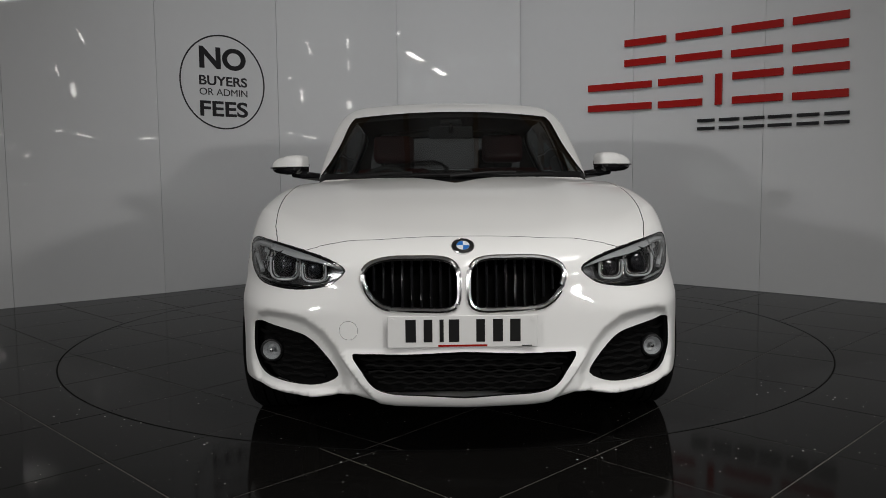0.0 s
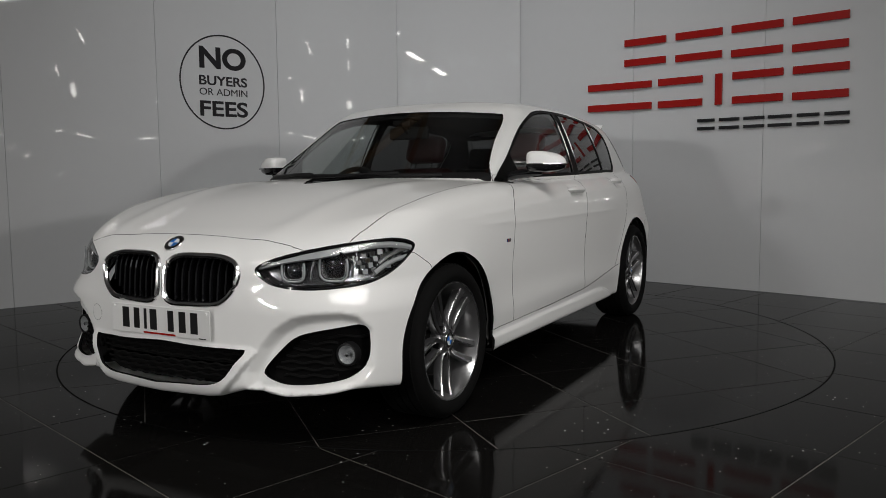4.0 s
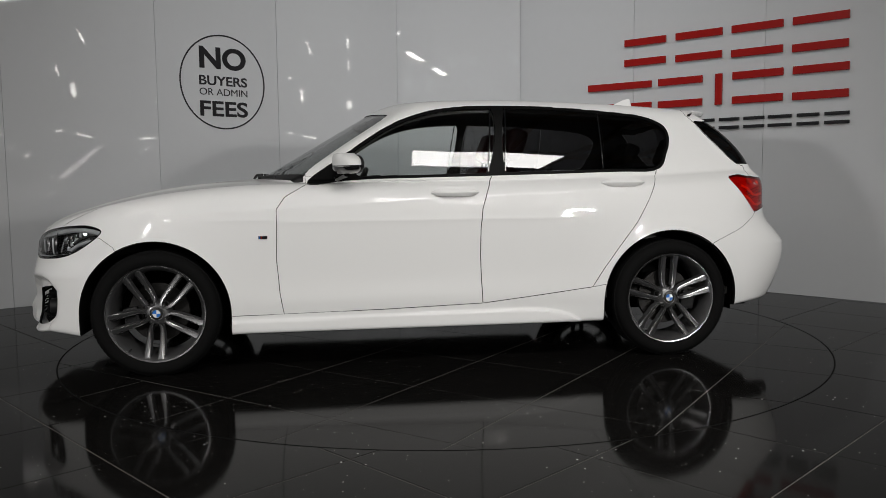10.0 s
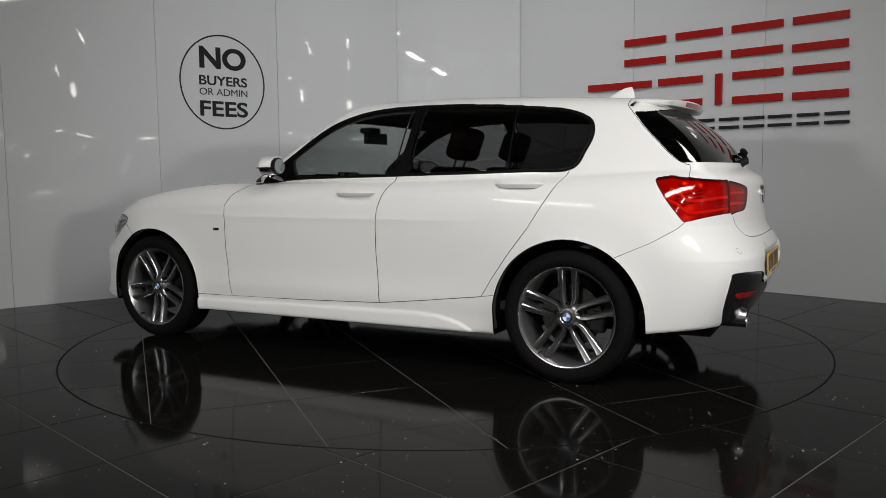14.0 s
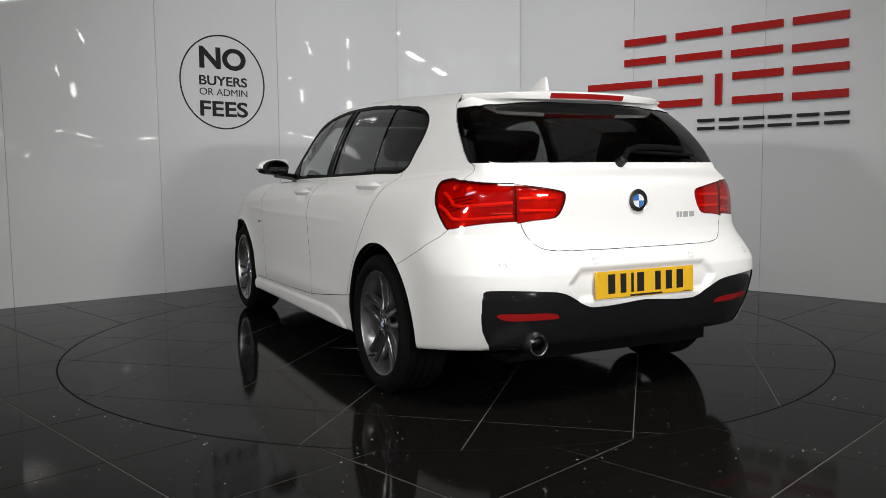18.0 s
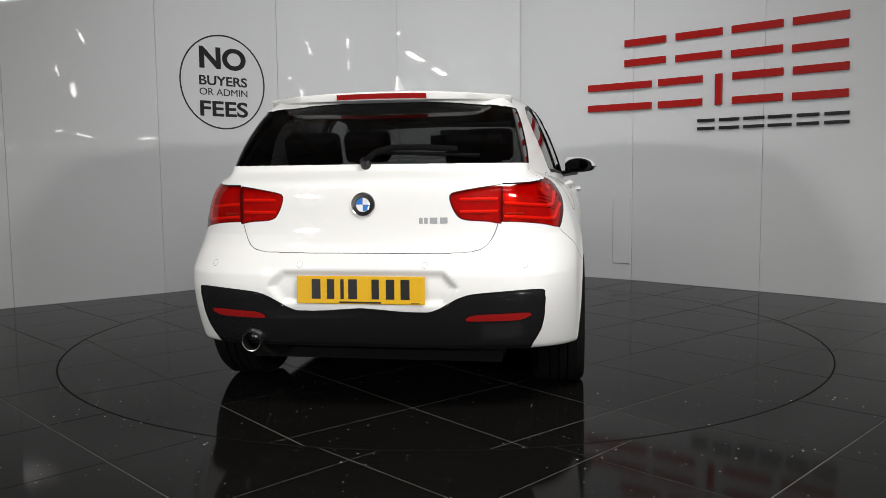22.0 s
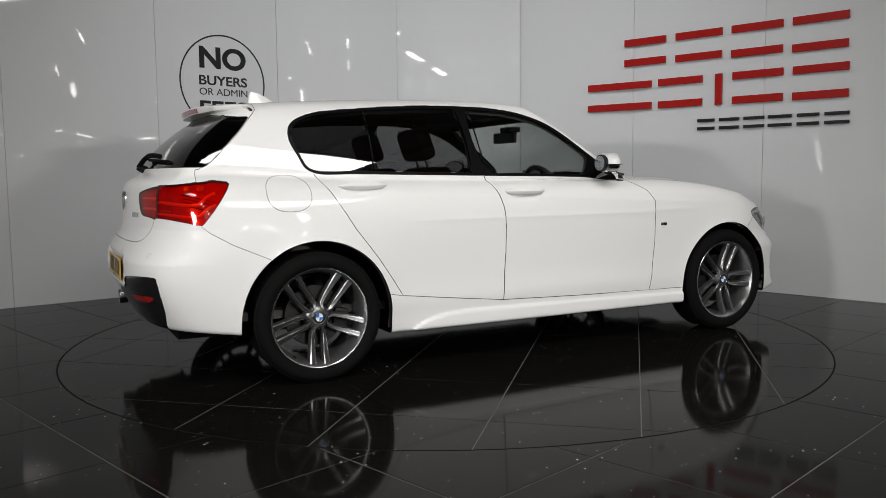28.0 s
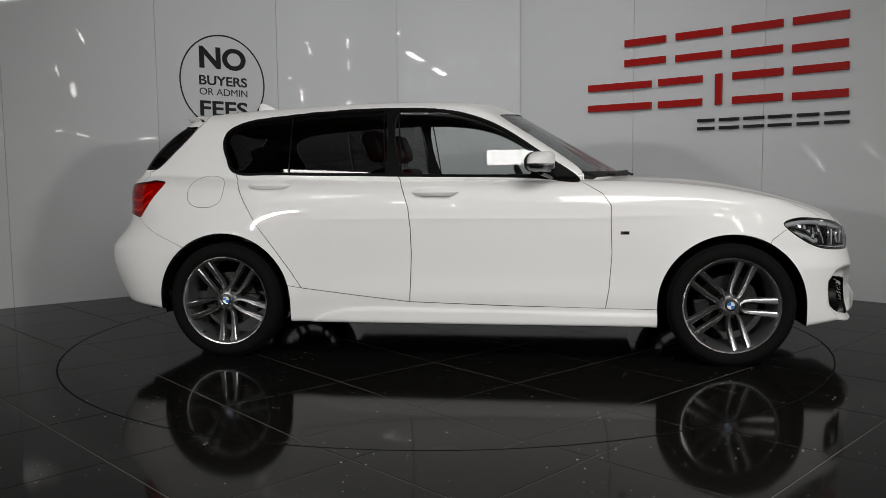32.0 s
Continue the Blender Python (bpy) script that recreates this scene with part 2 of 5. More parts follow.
def tile_piece(corner, u, v, size, keep):
    """A square tile, cut by the ring where it meets it. keep: +1 outside the ring, -1 inside."""
    pts = [corner + u * a + v * b for a, b in ((0, 0), (size, 0), (size, size), (0, size))]
    r = [p.length for p in pts]
    R = TABLE_R + keep * 0.004
    fine = []
    for i in range(4):
        a, b = pts[i], pts[(i + 1) % 4]
        fine += [a.lerp(b, k / 24) for k in range(24)]
    inside = [(p.length - R) * keep > 0 for p in fine]
    if all(inside):
        return [(p.x, p.y) for p in pts]
    if not any(inside):
        return None
    out = []
    for i, p in enumerate(fine):
        q = fine[(i + 1) % len(fine)]
        if inside[i]:
            out.append(p)
        if inside[i] != inside[(i + 1) % len(fine)]:
            lo, hi = p, q
            for _ in range(20):
                mid = (lo + hi) / 2
                if ((mid.length - R) * keep > 0) == inside[i]:
                    lo = mid
                else:
                    hi = mid
            out.append(lo)
    # follow the ring between the two places where the outline meets it
    res = []
    for i, p in enumerate(out):
        q = out[(i + 1) % len(out)]
        res.append(p)
        if abs(p.length - R) < 1e-4 and abs(q.length - R) < 1e-4 and (q - p).length > 0.03:
            a0, a1 = math.atan2(p.y, p.x), math.atan2(q.y, q.x)
            d = (a1 - a0 + math.pi) % (2 * math.pi) - math.pi
            k = max(2, int(abs(d) / 0.015))
            res += [Vector((R * math.cos(a0 + d * j / k), R * math.sin(a0 + d * j / k))) for j in range(1, k)]
    clean = [p for i, p in enumerate(res) if (p - res[i - 1]).length > 1e-4]
    return [(p.x, p.y) for p in clean] if len(clean) > 2 else None


def tile_field(parent, angle, off_u, off_v, keep, x0, x1, y0, y1):
    u = Vector((math.cos(angle), math.sin(angle)))
    v = Vector((-u.y, u.x))
    joint = 0.0022
    rnd = random.Random(4)
    for i in range(-16, 17):
        for j in range(-16, 17):
            c = u * (off_u + 0.6 * i + joint) + v * (off_v + 0.6 * j + joint)
            mid = c + (u + v) * 0.3
            if not (x0 < mid.x < x1 and y0 < mid.y < y1):
                continue
            pts = tile_piece(c, u, v, 0.6 - 2 * joint, keep)
            if pts is None:
                continue
            bm = prism_bm(pts, 0.010, 0.0008)
            bmesh.ops.translate(bm, verts=bm.verts[:], vec=(0, 0, -0.010))
            ob = part("tile", bm, TILE, parent)
            ob.rotation_euler = (rnd.gauss(0, 0.00008), rnd.gauss(0, 0.00008), 0)


floor = tagged(mesh_object("floor", [(-3.85, -3.55, -0.0017), (3.85, -3.55, -0.0017), (3.85, 3.05, -0.0017), (-3.85, 3.05, -0.0017)], [(0, 1, 2, 3)], GROUT), "polished black tiled showroom floor", "floor", kind="structure")
tagged(mesh_object("floor_far", [(-9, -13, -0.004), (9, -13, -0.004), (9, 5, -0.004), (-9, 5, -0.004)], [(0, 1, 2, 3)], TILE), "polished black floor of the hall", "floor", kind="structure")
tile_field(floor, radians(45), -1.28, -1.40, 1, -4.2, 4.2, -3.9, 3.4)
tagged(part("ring_gap", lathe_bm([(TABLE_R - 0.008, -0.0010), (TABLE_R + 0.008, -0.0010)], 160, "Z"), MATT_BLACK), "dark gap round the edge of the turntable", "trim", kind="structure")

table = empty("turntable", "round motorised turntable paved in polished black tiles", "turntable")
part("disc", lathe_bm([(0.001, -0.0013), (TABLE_R - 0.004, -0.0013), (TABLE_R - 0.004, -0.04), (0.001, -0.04)], 128, "Z"), GROUT, table)
tile_field(table, radians(49), 0.0, 0.0, -1, -2.6, 2.6, -2.6, 2.6)


# ---- the car: its shape as one smooth solid ----
CX, CY = 0.234, 0.036  # the car's middle on the turntable


def curve(xs, ys):
    """A smooth curve through control points, rising and falling only where they do."""
    xs, ys = np.asarray(xs, float), np.asarray(ys, float)
    d = np.diff(ys) / np.diff(xs)
    m = np.concatenate([[d[0]], np.where(d[:-1] * d[1:] > 0, 2 * d[:-1] * d[1:] / (d[:-1] + d[1:] + 1e-12), 0), [d[-1]]])
    t = np.linspace(xs[0], xs[-1], 1200)
    k = np.clip(np.searchsorted(xs, t) - 1, 0, len(xs) - 2)
    h = xs[k + 1] - xs[k]
    s = (t - xs[k]) / h
    y = (2 * s**3 - 3 * s**2 + 1) * ys[k] + (s**3 - 2 * s**2 + s) * h * m[k] + (-2 * s**3 + 3 * s**2) * ys[k + 1] + (s**3 - s**2) * h * m[k + 1]
    k = np.exp(-0.5 * (np.arange(-36, 37) / 12.0) ** 2)
    e = np.concatenate([2 * y[0] - y[36:0:-1], y, 2 * y[-1] - y[-2:-38:-1]])
    return t, np.convolve(e, k / k.sum(), "valid")


def at(c, x):
    return np.interp(x, c[0], c[1])


# half width of the lower body: rows along the car, columns up
WZ = (0.16, 0.22, 0.28, 0.36, 0.45, 0.58, 0.70, 0.80, 0.87, 0.93, 0.99, 1.06)
WX = (-2.2, -1.9, -1.65, -1.35, -0.8, 0.0, 0.8, 1.35, 1.65, 1.9, 2.2)
WT = (
    (0.77, 0.78, 0.79, 0.80, 0.805, 0.805, 0.79, 0.76, 0.735, 0.70, 0.65, 0.61),
    (0.80, 0.815, 0.825, 0.833, 0.838, 0.838, 0.822, 0.798, 0.775, 0.742, 0.695, 0.655),
    (0.82, 0.836, 0.846, 0.854, 0.86, 0.862, 0.853, 0.832, 0.810, 0.775, 0.728, 0.692),
    (0.825, 0.842, 0.852, 0.860, 0.866, 0.870, 0.864, 0.85, 0.832, 0.797, 0.75, 0.72),
    (0.840, 0.850, 0.853, 0.863, 0.860, 0.866, 0.873, 0.872, 0.858, 0.830, 0.792, 0.77),
    (0.840, 0.850, 0.853, 0.865, 0.859, 0.865, 0.873, 0.875, 0.862, 0.834, 0.80, 0.775),
    (0.840, 0.850, 0.853, 0.862, 0.859, 0.866, 0.873, 0.872, 0.856, 0.825, 0.79, 0.765),
    (0.825, 0.845, 0.850, 0.857, 0.864, 0.870, 0.866, 0.850, 0.830, 0.795, 0.755, 0.72),
    (0.825, 0.840, 0.848, 0.856, 0.862, 0.862, 0.850, 0.822, 0.795, 0.757, 0.71, 0.67),
    (0.795, 0.81, 0.82, 0.828, 0.832, 0.828, 0.81, 0.775, 0.74, 0.70, 0.655, 0.61),
    (0.75, 0.765, 0.775, 0.78, 0.785, 0.78, 0.755, 0.71, 0.665, 0.62, 0.57, 0.52),
)
_cols = np.array([curve(WX, [r[j] for r in WT])[1] for j in range(len(WZ))])[:, ::4]
_full = np.array([curve(WZ, _cols[:, i])[1] for i in range(_cols.shape[1])])[:, ::6]

for _ax, _sg in ((0, 5.0), (1, 4.0)):
    _k = np.exp(-0.5 * (np.arange(-15, 16) / _sg) ** 2)
    _pad = np.pad(_full, [(15, 15) if a == _ax else (0, 0) for a in (0, 1)], mode="reflect", reflect_type="odd")
    _full = np.apply_along_axis(lambda v: np.convolve(v, _k / _k.sum(), "valid"), _ax, _pad)


def width_low(x, z):
    nx, nz = _full.shape
    u = np.clip((x - WX[0]) / (WX[-1] - WX[0]), 0, 0.9999) * (nx - 1)
    v = np.clip((z - WZ[0]) / (WZ[-1] - WZ[0]), 0, 0.9999) * (nz - 1)
    i, j = u.astype(int), v.astype(int)
    a, b = u - i, v - j
    w = _full[i, j] * (1 - a) * (1 - b) + _full[i + 1, j] * a * (1 - b) + _full[i, j + 1] * (1 - a) * b + _full[i + 1, j + 1] * a * b
    # soft line through the handles, the crease below it, and the hollows behind the door handles
    w = w + 0.004 * np.exp(-np.abs(z - 0.868 + 0.047 * x) / 0.030) * np.clip((1.55 - np.abs(x + 0.1)) / 0.5, 0, 1)
    w = w + 0.006 * np.exp(-np.abs(z - 0.766 - 0.03 * np.clip(x - 0.6, 0, 1)) / 0.028) * np.clip((x + 0.95) / 0.35, 0, 1) * np.clip((1.25 - x) / 0.4, 0, 1)
    for hx, hz in ((-0.168, 0.902), (-1.091, 0.944)):
        w = w - 0.014 * np.exp(-(((x - hx) / 0.085) ** 4) - ((z - hz + 0.008) / 0.034) ** 4)
    # the blade of the side skirt, which ends in a curve ahead of the rear wheel
    zt = np.interp(x, (-0.875, -0.867, -0.795, -0.737, -0.65, -0.533, -0.06, 0.55, 1.1), (0.10, 0.205, 0.247, 0.267, 0.2845, 0.291, 0.287, 0.2775, 0.272))
    t = np.clip((zt - z) / 0.016, 0, 1)
    w = w + (0.012 * t * t * (3 - 2 * t) + 0.09 * np.clip(zt - z, 0, 0.1)) * np.clip((1.05 - x) / 0.05, 0, 1)
    # lips round the wheel arches
    for cx, r in ((1.345, 0.37), (-1.345, 0.376)):
        d = np.hypot(x - cx, z - 0.312) - r
        w = w + 0.013 * np.exp(-np.clip(d, 0, 9) / 0.045) * (z < 1.0)
    return w


FRONT = curve((0.10, 0.19, 0.24, 0.30, 0.40, 0.47, 0.55, 0.64, 0.72, 0.78, 0.84), (2.03, 2.085, 2.102, 2.094, 2.080, 2.079, 2.078, 2.070, 2.042, 2.000, 1.93))
REAR = curve((0.18, 0.28, 0.36, 0.45, 0.54, 0.60, 0.66, 0.72, 0.80, 0.90, 0.965, 1.00, 1.035, 1.10), (-2.01, -2.078, -2.122, -2.158, -2.178, -2.174, -2.150, -2.118, -2.106, -2.102, -2.092, -2.055, -1.985, -1.90))
HOOD = curve((-2.3, -1.9, -1.3, -0.4, 0.5, 0.80, 1.0, 1.15, 1.30, 1.46, 1.62, 1.79, 1.90, 2.0, 2.1), (1.035, 1.032, 1.015, 0.995, 0.985, 0.985, 0.975, 0.962, 0.943, 0.914, 0.876, 0.825, 0.79, 0.765, 0.72))
UNDER = curve((-2.3, -1.95, -1.72, -1.0, 0.9, 1.7, 2.3), (0.30, 0.285, 0.262, 0.20, 0.198, 0.212, 0.215))
ROOF = curve((-2.0, -1.75, -1.5, -1.2, -0.8, -0.5, -0.2, 0.0, 0.2, 0.35, 0.6, 0.95), (1.336, 1.358, 1.382, 1.403, 1.422, 1.429, 1.427, 1.416, 1.387, 1.354, 1.29, 1.20))
BELT_Y = curve((-2.1, -1.8, -1.33, -1.0, -0.5, 0.0, 0.2, 0.3, 0.45, 0.7, 1.0), (0.61, 0.66, 0.722, 0.75, 0.77, 0.765, 0.745, 0.730, 0.712, 0.675, 0.62))


def hollow(y, z, points, depth, ramp):
    d = within(points, y, z)
    t = np.clip(-d / ramp, 0, 1)
    return depth * t * t * (3 - 2 * t)


FOG_RIM = ((0.800, 0.443), (0.765, 0.498), (0.716, 0.516), (0.632, 0.512), (0.56, 0.496), (0.493, 0.452), (0.443, 0.391), (0.395, 0.293), (0.393, 0.235), (0.443, 0.205), (0.609, 0.200), (0.765, 0.225), (0.803, 0.300))
PLATE_BAY = ((-0.42, 0.47), (0.34, 0.47), (0.40, 0.555), (0.335, 0.628), (-0.42, 0.628))


# the fin that frames the lower intake, and the wavy lower edge of the nose
FIN = ((-0.1, 0.42), (0.385, 0.42), (0.443, 0.362), (0.418, 0.328), (0.380, 0.2775), (0.341, 0.231), (0.30, 0.19), (0.24, 0.12), (-0.1, 0.12))


def under(x, y):
    dip = np.interp(y, (0, 0.24, 0.30, 0.345, 0.39, 0.44, 0.48, 0.54, 0.64, 0.70, 0.74, 0.9), (-0.030, -0.024, -0.016, -0.002, 0.011, 0.009, 0.0, -0.008, -0.002, 0.006, 0.016, 0.03))
    return at(UNDER, x) + dip * np.clip((x - 1.72) / 0.16, 0, 1)


def smax(a, b, k):
    h = np.maximum(k - np.abs(a - b), 0) / k
    return np.maximum(a, b) + h * h * k * 0.25


def smin(a, b, k):
    return -smax(-a, -b, k)


def solid(x, y, z):
    """Below nought inside the car."""
    y = np.sqrt(y * y + 1e-6)
    side = y - width_low(x, z)
    t = np.clip((z - 0.50) / 0.12, 0, 1)
    t = t * t * (3 - 2 * t)
    front = (x - at(FRONT, z) + (0.20 + 0.05 * t) * y**2 + 0.78 * (1 - t) * y**8 + 0.72 * t * y**6) * 0.85
    rear = (at(REAR, z) + (0.05 + 0.15 * np.clip((z - 0.6) / 0.15, 0, 1)) * y**2 + (0.60 - 0.12 * np.clip((z - 0.6) / 0.15, 0, 1)) * y**6 - x) * 0.9
    m = (x > 1.6) & (z < 0.52) & (z > 0.21)
    if m.any():
        front[m] += hollow(y[m], z[m], FOG_RIM, 0.030, 0.040)
    m = (x > 1.7) & (z < 0.40) & (y < 0.46)
    if m.any():
        t = np.clip(-within(FIN, y[m], z[m]) / 0.012, 0, 1)
        front[m] -= 0.020 * t * t * (3 - 2 * t) * np.clip((0.385 - z[m]) / 0.06, 0, 1)
    m = (x < -1.95) & (z < 0.65) & (z > 0.45) & (y < 0.42)
    if m.any():
        rear[m] += hollow(y[m], z[m], PLATE_BAY, 0.020, 0.040)
    ridge = 0.010 * np.exp(-(((y - 0.42 - 0.10 * (1.9 - x)) / 0.07) ** 2)) * np.clip((x - 0.85) / 0.3, 0, 1)
    top = z - at(HOOD, x) + 0.055 * y**2 - ridge
    low = smax(side, top, 0.07)
    low = smax(low, front, 0.09)
    low = smax(low, rear, 0.10)
    low = smax(low, under(x, y) - z, 0.022)
    gs = (y - (at(BELT_Y, x) - 0.27 * (z - 1.0) - 0.42 * (z - 1.0) * np.abs(z - 1.0))) * 0.92
    roof = (z - at(ROOF, x) + 0.075 * y**2 + 0.10 * y**4) * 0.97
    screen = (x - 0.878 + 0.50 * y**2 + (z - 0.985) * 1.72) * 0.50
    back = (-x - 1.995 + 0.16 * y**2 + 0.20 * y**4 + (z - 1.03) * 1.02 - 0.045 * np.clip(1 - ((z - 1.165) / 0.15) ** 2, 0, 1)) * 0.70
    high = smax(gs, roof, 0.075)
    high = smax(high, screen, 0.03)
    high = smax(high, back, 0.03)
    high = smax(high, 0.965 - z, 0.02)
    return smin(low, high, 0.014)


def gradient(V, e=0.005):
    g = np.empty_like(V)
    for a in range(3):
        d = np.zeros(3)
        d[a] = e
        g[:, a] = (solid(*(V + d).T) - solid(*(V - d).T)) / (2 * e)
    return g


def settle(V, n=4):
    """Brings points onto the car's skin."""
    for _ in range(n):
        g = gradient(V)
        V = V - (solid(*V.T) / np.maximum((g * g).sum(1), 0.05))[:, None].clip(-0.02, 0.02) * g
    return V


class Skin:
    """The left half of the car's skin, to be carved into panels."""

    def __init__(self, h=0.0118):
        xs, ys, zs = np.arange(-2.25, 2.25, h), np.arange(-h / 2, 0.93, h), np.arange(0.15, 1.48, h)
        # coarse first, then fine only near the skin
        cx, cy, cz = xs[::4], ys[::4], zs[::4]
        C = solid(*np.meshgrid(cx, cy, cz, indexing="ij"))
        near = np.abs(C) < 0.13
        F = np.where(C < 0, -1.0, 1.0).repeat(4, 0).repeat(4, 1).repeat(4, 2)[:len(xs), :len(ys), :len(zs)]
        near = near.repeat(4, 0).repeat(4, 1).repeat(4, 2)[:len(xs), :len(ys), :len(zs)]
        i, j, k = np.where(near)
        F[i, j, k] = solid(xs[i], ys[j], zs[k])
        S = F < 0
        n = tuple(s - 1 for s in S.shape)
        c = sum(S[i:n[0] + i, j:n[1] + j, k:n[2] + k].astype(int) for i in (0, 1) for j in (0, 1) for k in (0, 1))
        idx = -np.ones(n, int)
        cells = np.argwhere((c > 0) & (c < 8))
        idx[tuple(cells.T)] = np.arange(len(cells))
        V = np.stack([xs[cells[:, 0]] + h / 2, ys[cells[:, 1]] + h / 2, zs[cells[:, 2]] + h / 2], 1)
        V = settle(V, 7)
        V[cells[:, 1] == 0, 1] = 0.0
        quads = []
        for a in range(3):
            A, B = [slice(None)] * 3, [slice(None)] * 3
            A[a], B[a] = slice(0, -1), slice(1, None)
            e = np.argwhere(S[tuple(A)] != S[tuple(B)])
            b, d = (a + 1) % 3, (a + 2) % 3
            e = e[(e[:, b] > 0) & (e[:, d] > 0) & (e[:, b] < n[b]) & (e[:, d] < n[d])]
            q = []
            for db, dd in ((-1, -1), (0, -1), (0, 0), (-1, 0)):
                o = e.copy()
                o[:, b] += db
                o[:, d] += dd
                q.append(idx[tuple(o.T)])
            q = np.stack(q, 1)
            out = S[tuple(A)][tuple(e.T)]
            q[~out] = q[~out][:, ::-1]
            quads.append(q)
        self.V = V
        self.polys = [list(map(int, q)) for q in np.concatenate(quads)]
        self.lab = ["shell"] * len(self.polys)

    def carve(self, src, dst, fn, snap=0.0035):
        """Gives what lies within fn < 0 of the panels src to the panel dst."""
        src = set(src.split())
        pick = [i for i, l in enumerate(self.lab) if l in src]
        used = np.zeros(len(self.V), bool)
        for i in pick:
            used[self.polys[i]] = True
        val = np.ones(len(self.V))
        u = np.where(used)[0]
        val[u] = fn(*self.V[u].T)
        near = u[np.abs(val[u]) < snap]
        if len(near):
            P, e = self.V[near], 0.002
            g = np.stack([(fn(*(P + d).T) - fn(*(P - d).T)) / (2 * e) for d in np.eye(3) * e], 1)
            P = P - (val[near] / np.maximum((g * g).sum(1), 0.2))[:, None] * g
            mid = self.V[near][:, 1] == 0
            P = settle(P, 2)
            P[mid, 1] = 0
            self.V[near], val[near] = P, 0
        sign = np.sign(val).astype(int)
        cutpt, extra = {}, []
        for i in pick:
            p = self.polys[i]
            s = [sign[k] if k < len(sign) else 0 for k in p]
            if max(s) <= 0:
                self.lab[i] = dst
            elif min(s) < 0:
                neg, pos = [], []
                for k in range(len(p)):
                    a, b, sa, sb = p[k], p[k - len(p) + 1], s[k], s[k - len(p) + 1]
                    if sa <= 0:
                        neg.append(a)
                    if sa >= 0:
                        pos.append(a)
                    if sa * sb < 0:
                        key = (min(a, b), max(a, b))
                        if key not in cutpt:
                            t = val[a] / (val[a] - val[b])
                            cutpt[key] = len(self.V) + len(extra)
                            extra.append(self.V[a] + t * (self.V[b] - self.V[a]))
                        neg.append(cutpt[key])
                        pos.append(cutpt[key])
                self.polys[i] = pos
                self.polys.append(neg)
                self.lab.append(dst)
        if extra:
            self.V = np.concatenate([self.V, np.array(extra)])

    def tidy(self, lab, to):
        """Gives stray pieces of a panel to its neighbour."""
        pick = [i for i, l in enumerate(self.lab) if l == lab]
        root = {}

        def find(a):
            while root.setdefault(a, a) != a:
                root[a] = root[root[a]]
                a = root[a]
            return a

        for i in pick:
            p = self.polys[i]
            for k in p[1:]:
                root[find(k)] = find(p[0])
        groups = {}
        for i in pick:
            groups.setdefault(find(self.polys[i][0]), []).append(i)
        for g in sorted(groups.values(), key=len)[:-1]:
            for i in g:
                self.lab[i] = to

    def panel(self, lab, name, mat, parent, both=True, mirror=False, inset=0.0011, flange=0.014, sink=0.0, label="", ring=0.0):
        """One panel as a mesh with turned-in edges. both: the two halves joined over the middle; mirror: the right-hand copy."""
        labs = set(lab.split())
        polys = [p for p, l in zip(self.polys, self.lab) if l in labs and len(p) > 2]
        if not polys:
            return None
        ids = sorted({i for p in polys for i in p})
        new_id = {k: i for i, k in enumerate(ids)}
        V = self.V[ids]
        N = gradient(V, 0.004)
        N /= np.linalg.norm(N, axis=1)[:, None]
        polys = [[new_id[k] for k in p] for p in polys]
        polys = [[k for j, k in enumerate(p) if k != p[j - 1]] for p in polys]
        if both:
            far = {}
            W, M = list(V), list(N)
            for i in range(len(V)):
                if abs(V[i][1]) < 1e-5:
                    far[i] = i
                else:
                    far[i] = len(W)
                    W.append(V[i] * (1, -1, 1))
                    M.append(N[i] * (1, -1, 1))
            polys = polys + [[far[k] for k in p][::-1] for p in polys]
            V, N = np.array(W), np.array(M)
        V = V - N * sink
        count = {}
        for p in polys:
            for a, b in zip(p, p[1:] + p[:1]):
                key = (min(a, b), max(a, b))
                count[key] = None if key in count else (a, b)
        edges = [e for e in count.values() if e]
        pull = np.zeros_like(V)
        rim = sorted({k for e in edges for k in e})
        for a, b in edges:
            t = V[b] - V[a]
            for k in (a, b):
                pull[k] += np.cross(N[k], t)
        ln = np.linalg.norm(pull, axis=1)
        ok = ln > 1e-9
        pull[ok] /= ln[ok][:, None]
        V = V + pull * inset
        polys = [p for p in polys if len(p) > 2]
        plain = len(polys)
        if flange:
            top = {k: len(V) + i for i, k in enumerate(rim)}
            low = {k: len(V) + len(rim) + i for i, k in enumerate(rim)}
            V = np.concatenate([V, V[rim], V[rim] - N[rim] * flange])
            N = np.concatenate([N, -pull[rim], -pull[rim]])
            polys = polys + [[top[b], top[a], low[a], low[b]] for a, b in edges]
        if ring:
            # the edge alone: a narrow face and the turned-in wall
            inner = {k: len(V) + i for i, k in enumerate(rim)}
            V = np.concatenate([V, V[rim] + pull[rim] * ring])
            N = np.concatenate([N, N[rim]])
            polys = [[top[b], top[a], low[a], low[b]] for a, b in edges] + [[a, b, inner[b], inner[a]] for a, b in edges]
        if mirror:
            V, N = V * (1, -1, 1), N * (1, -1, 1)
            polys = [p[::-1] for p in polys]
        me = bpy.data.meshes.new(name)
        me.from_pydata(V.tolist(), [], [p for p in polys if len(p) > 2])
        me.shade_smooth()
        me.normals_split_custom_set_from_vertices(N.tolist())
        me.materials.append(mat)
        # turned-in edges are black: the shade in the panel gaps, put into the colour
        if flange and not ring:
            me.materials.append(MATT_BLACK)
            for f in me.polygons[plain:]:
                f.material_index = 1
        ob = new(name, me)
        ob.parent = parent
        if label:
            ob["label"] = label
        return ob


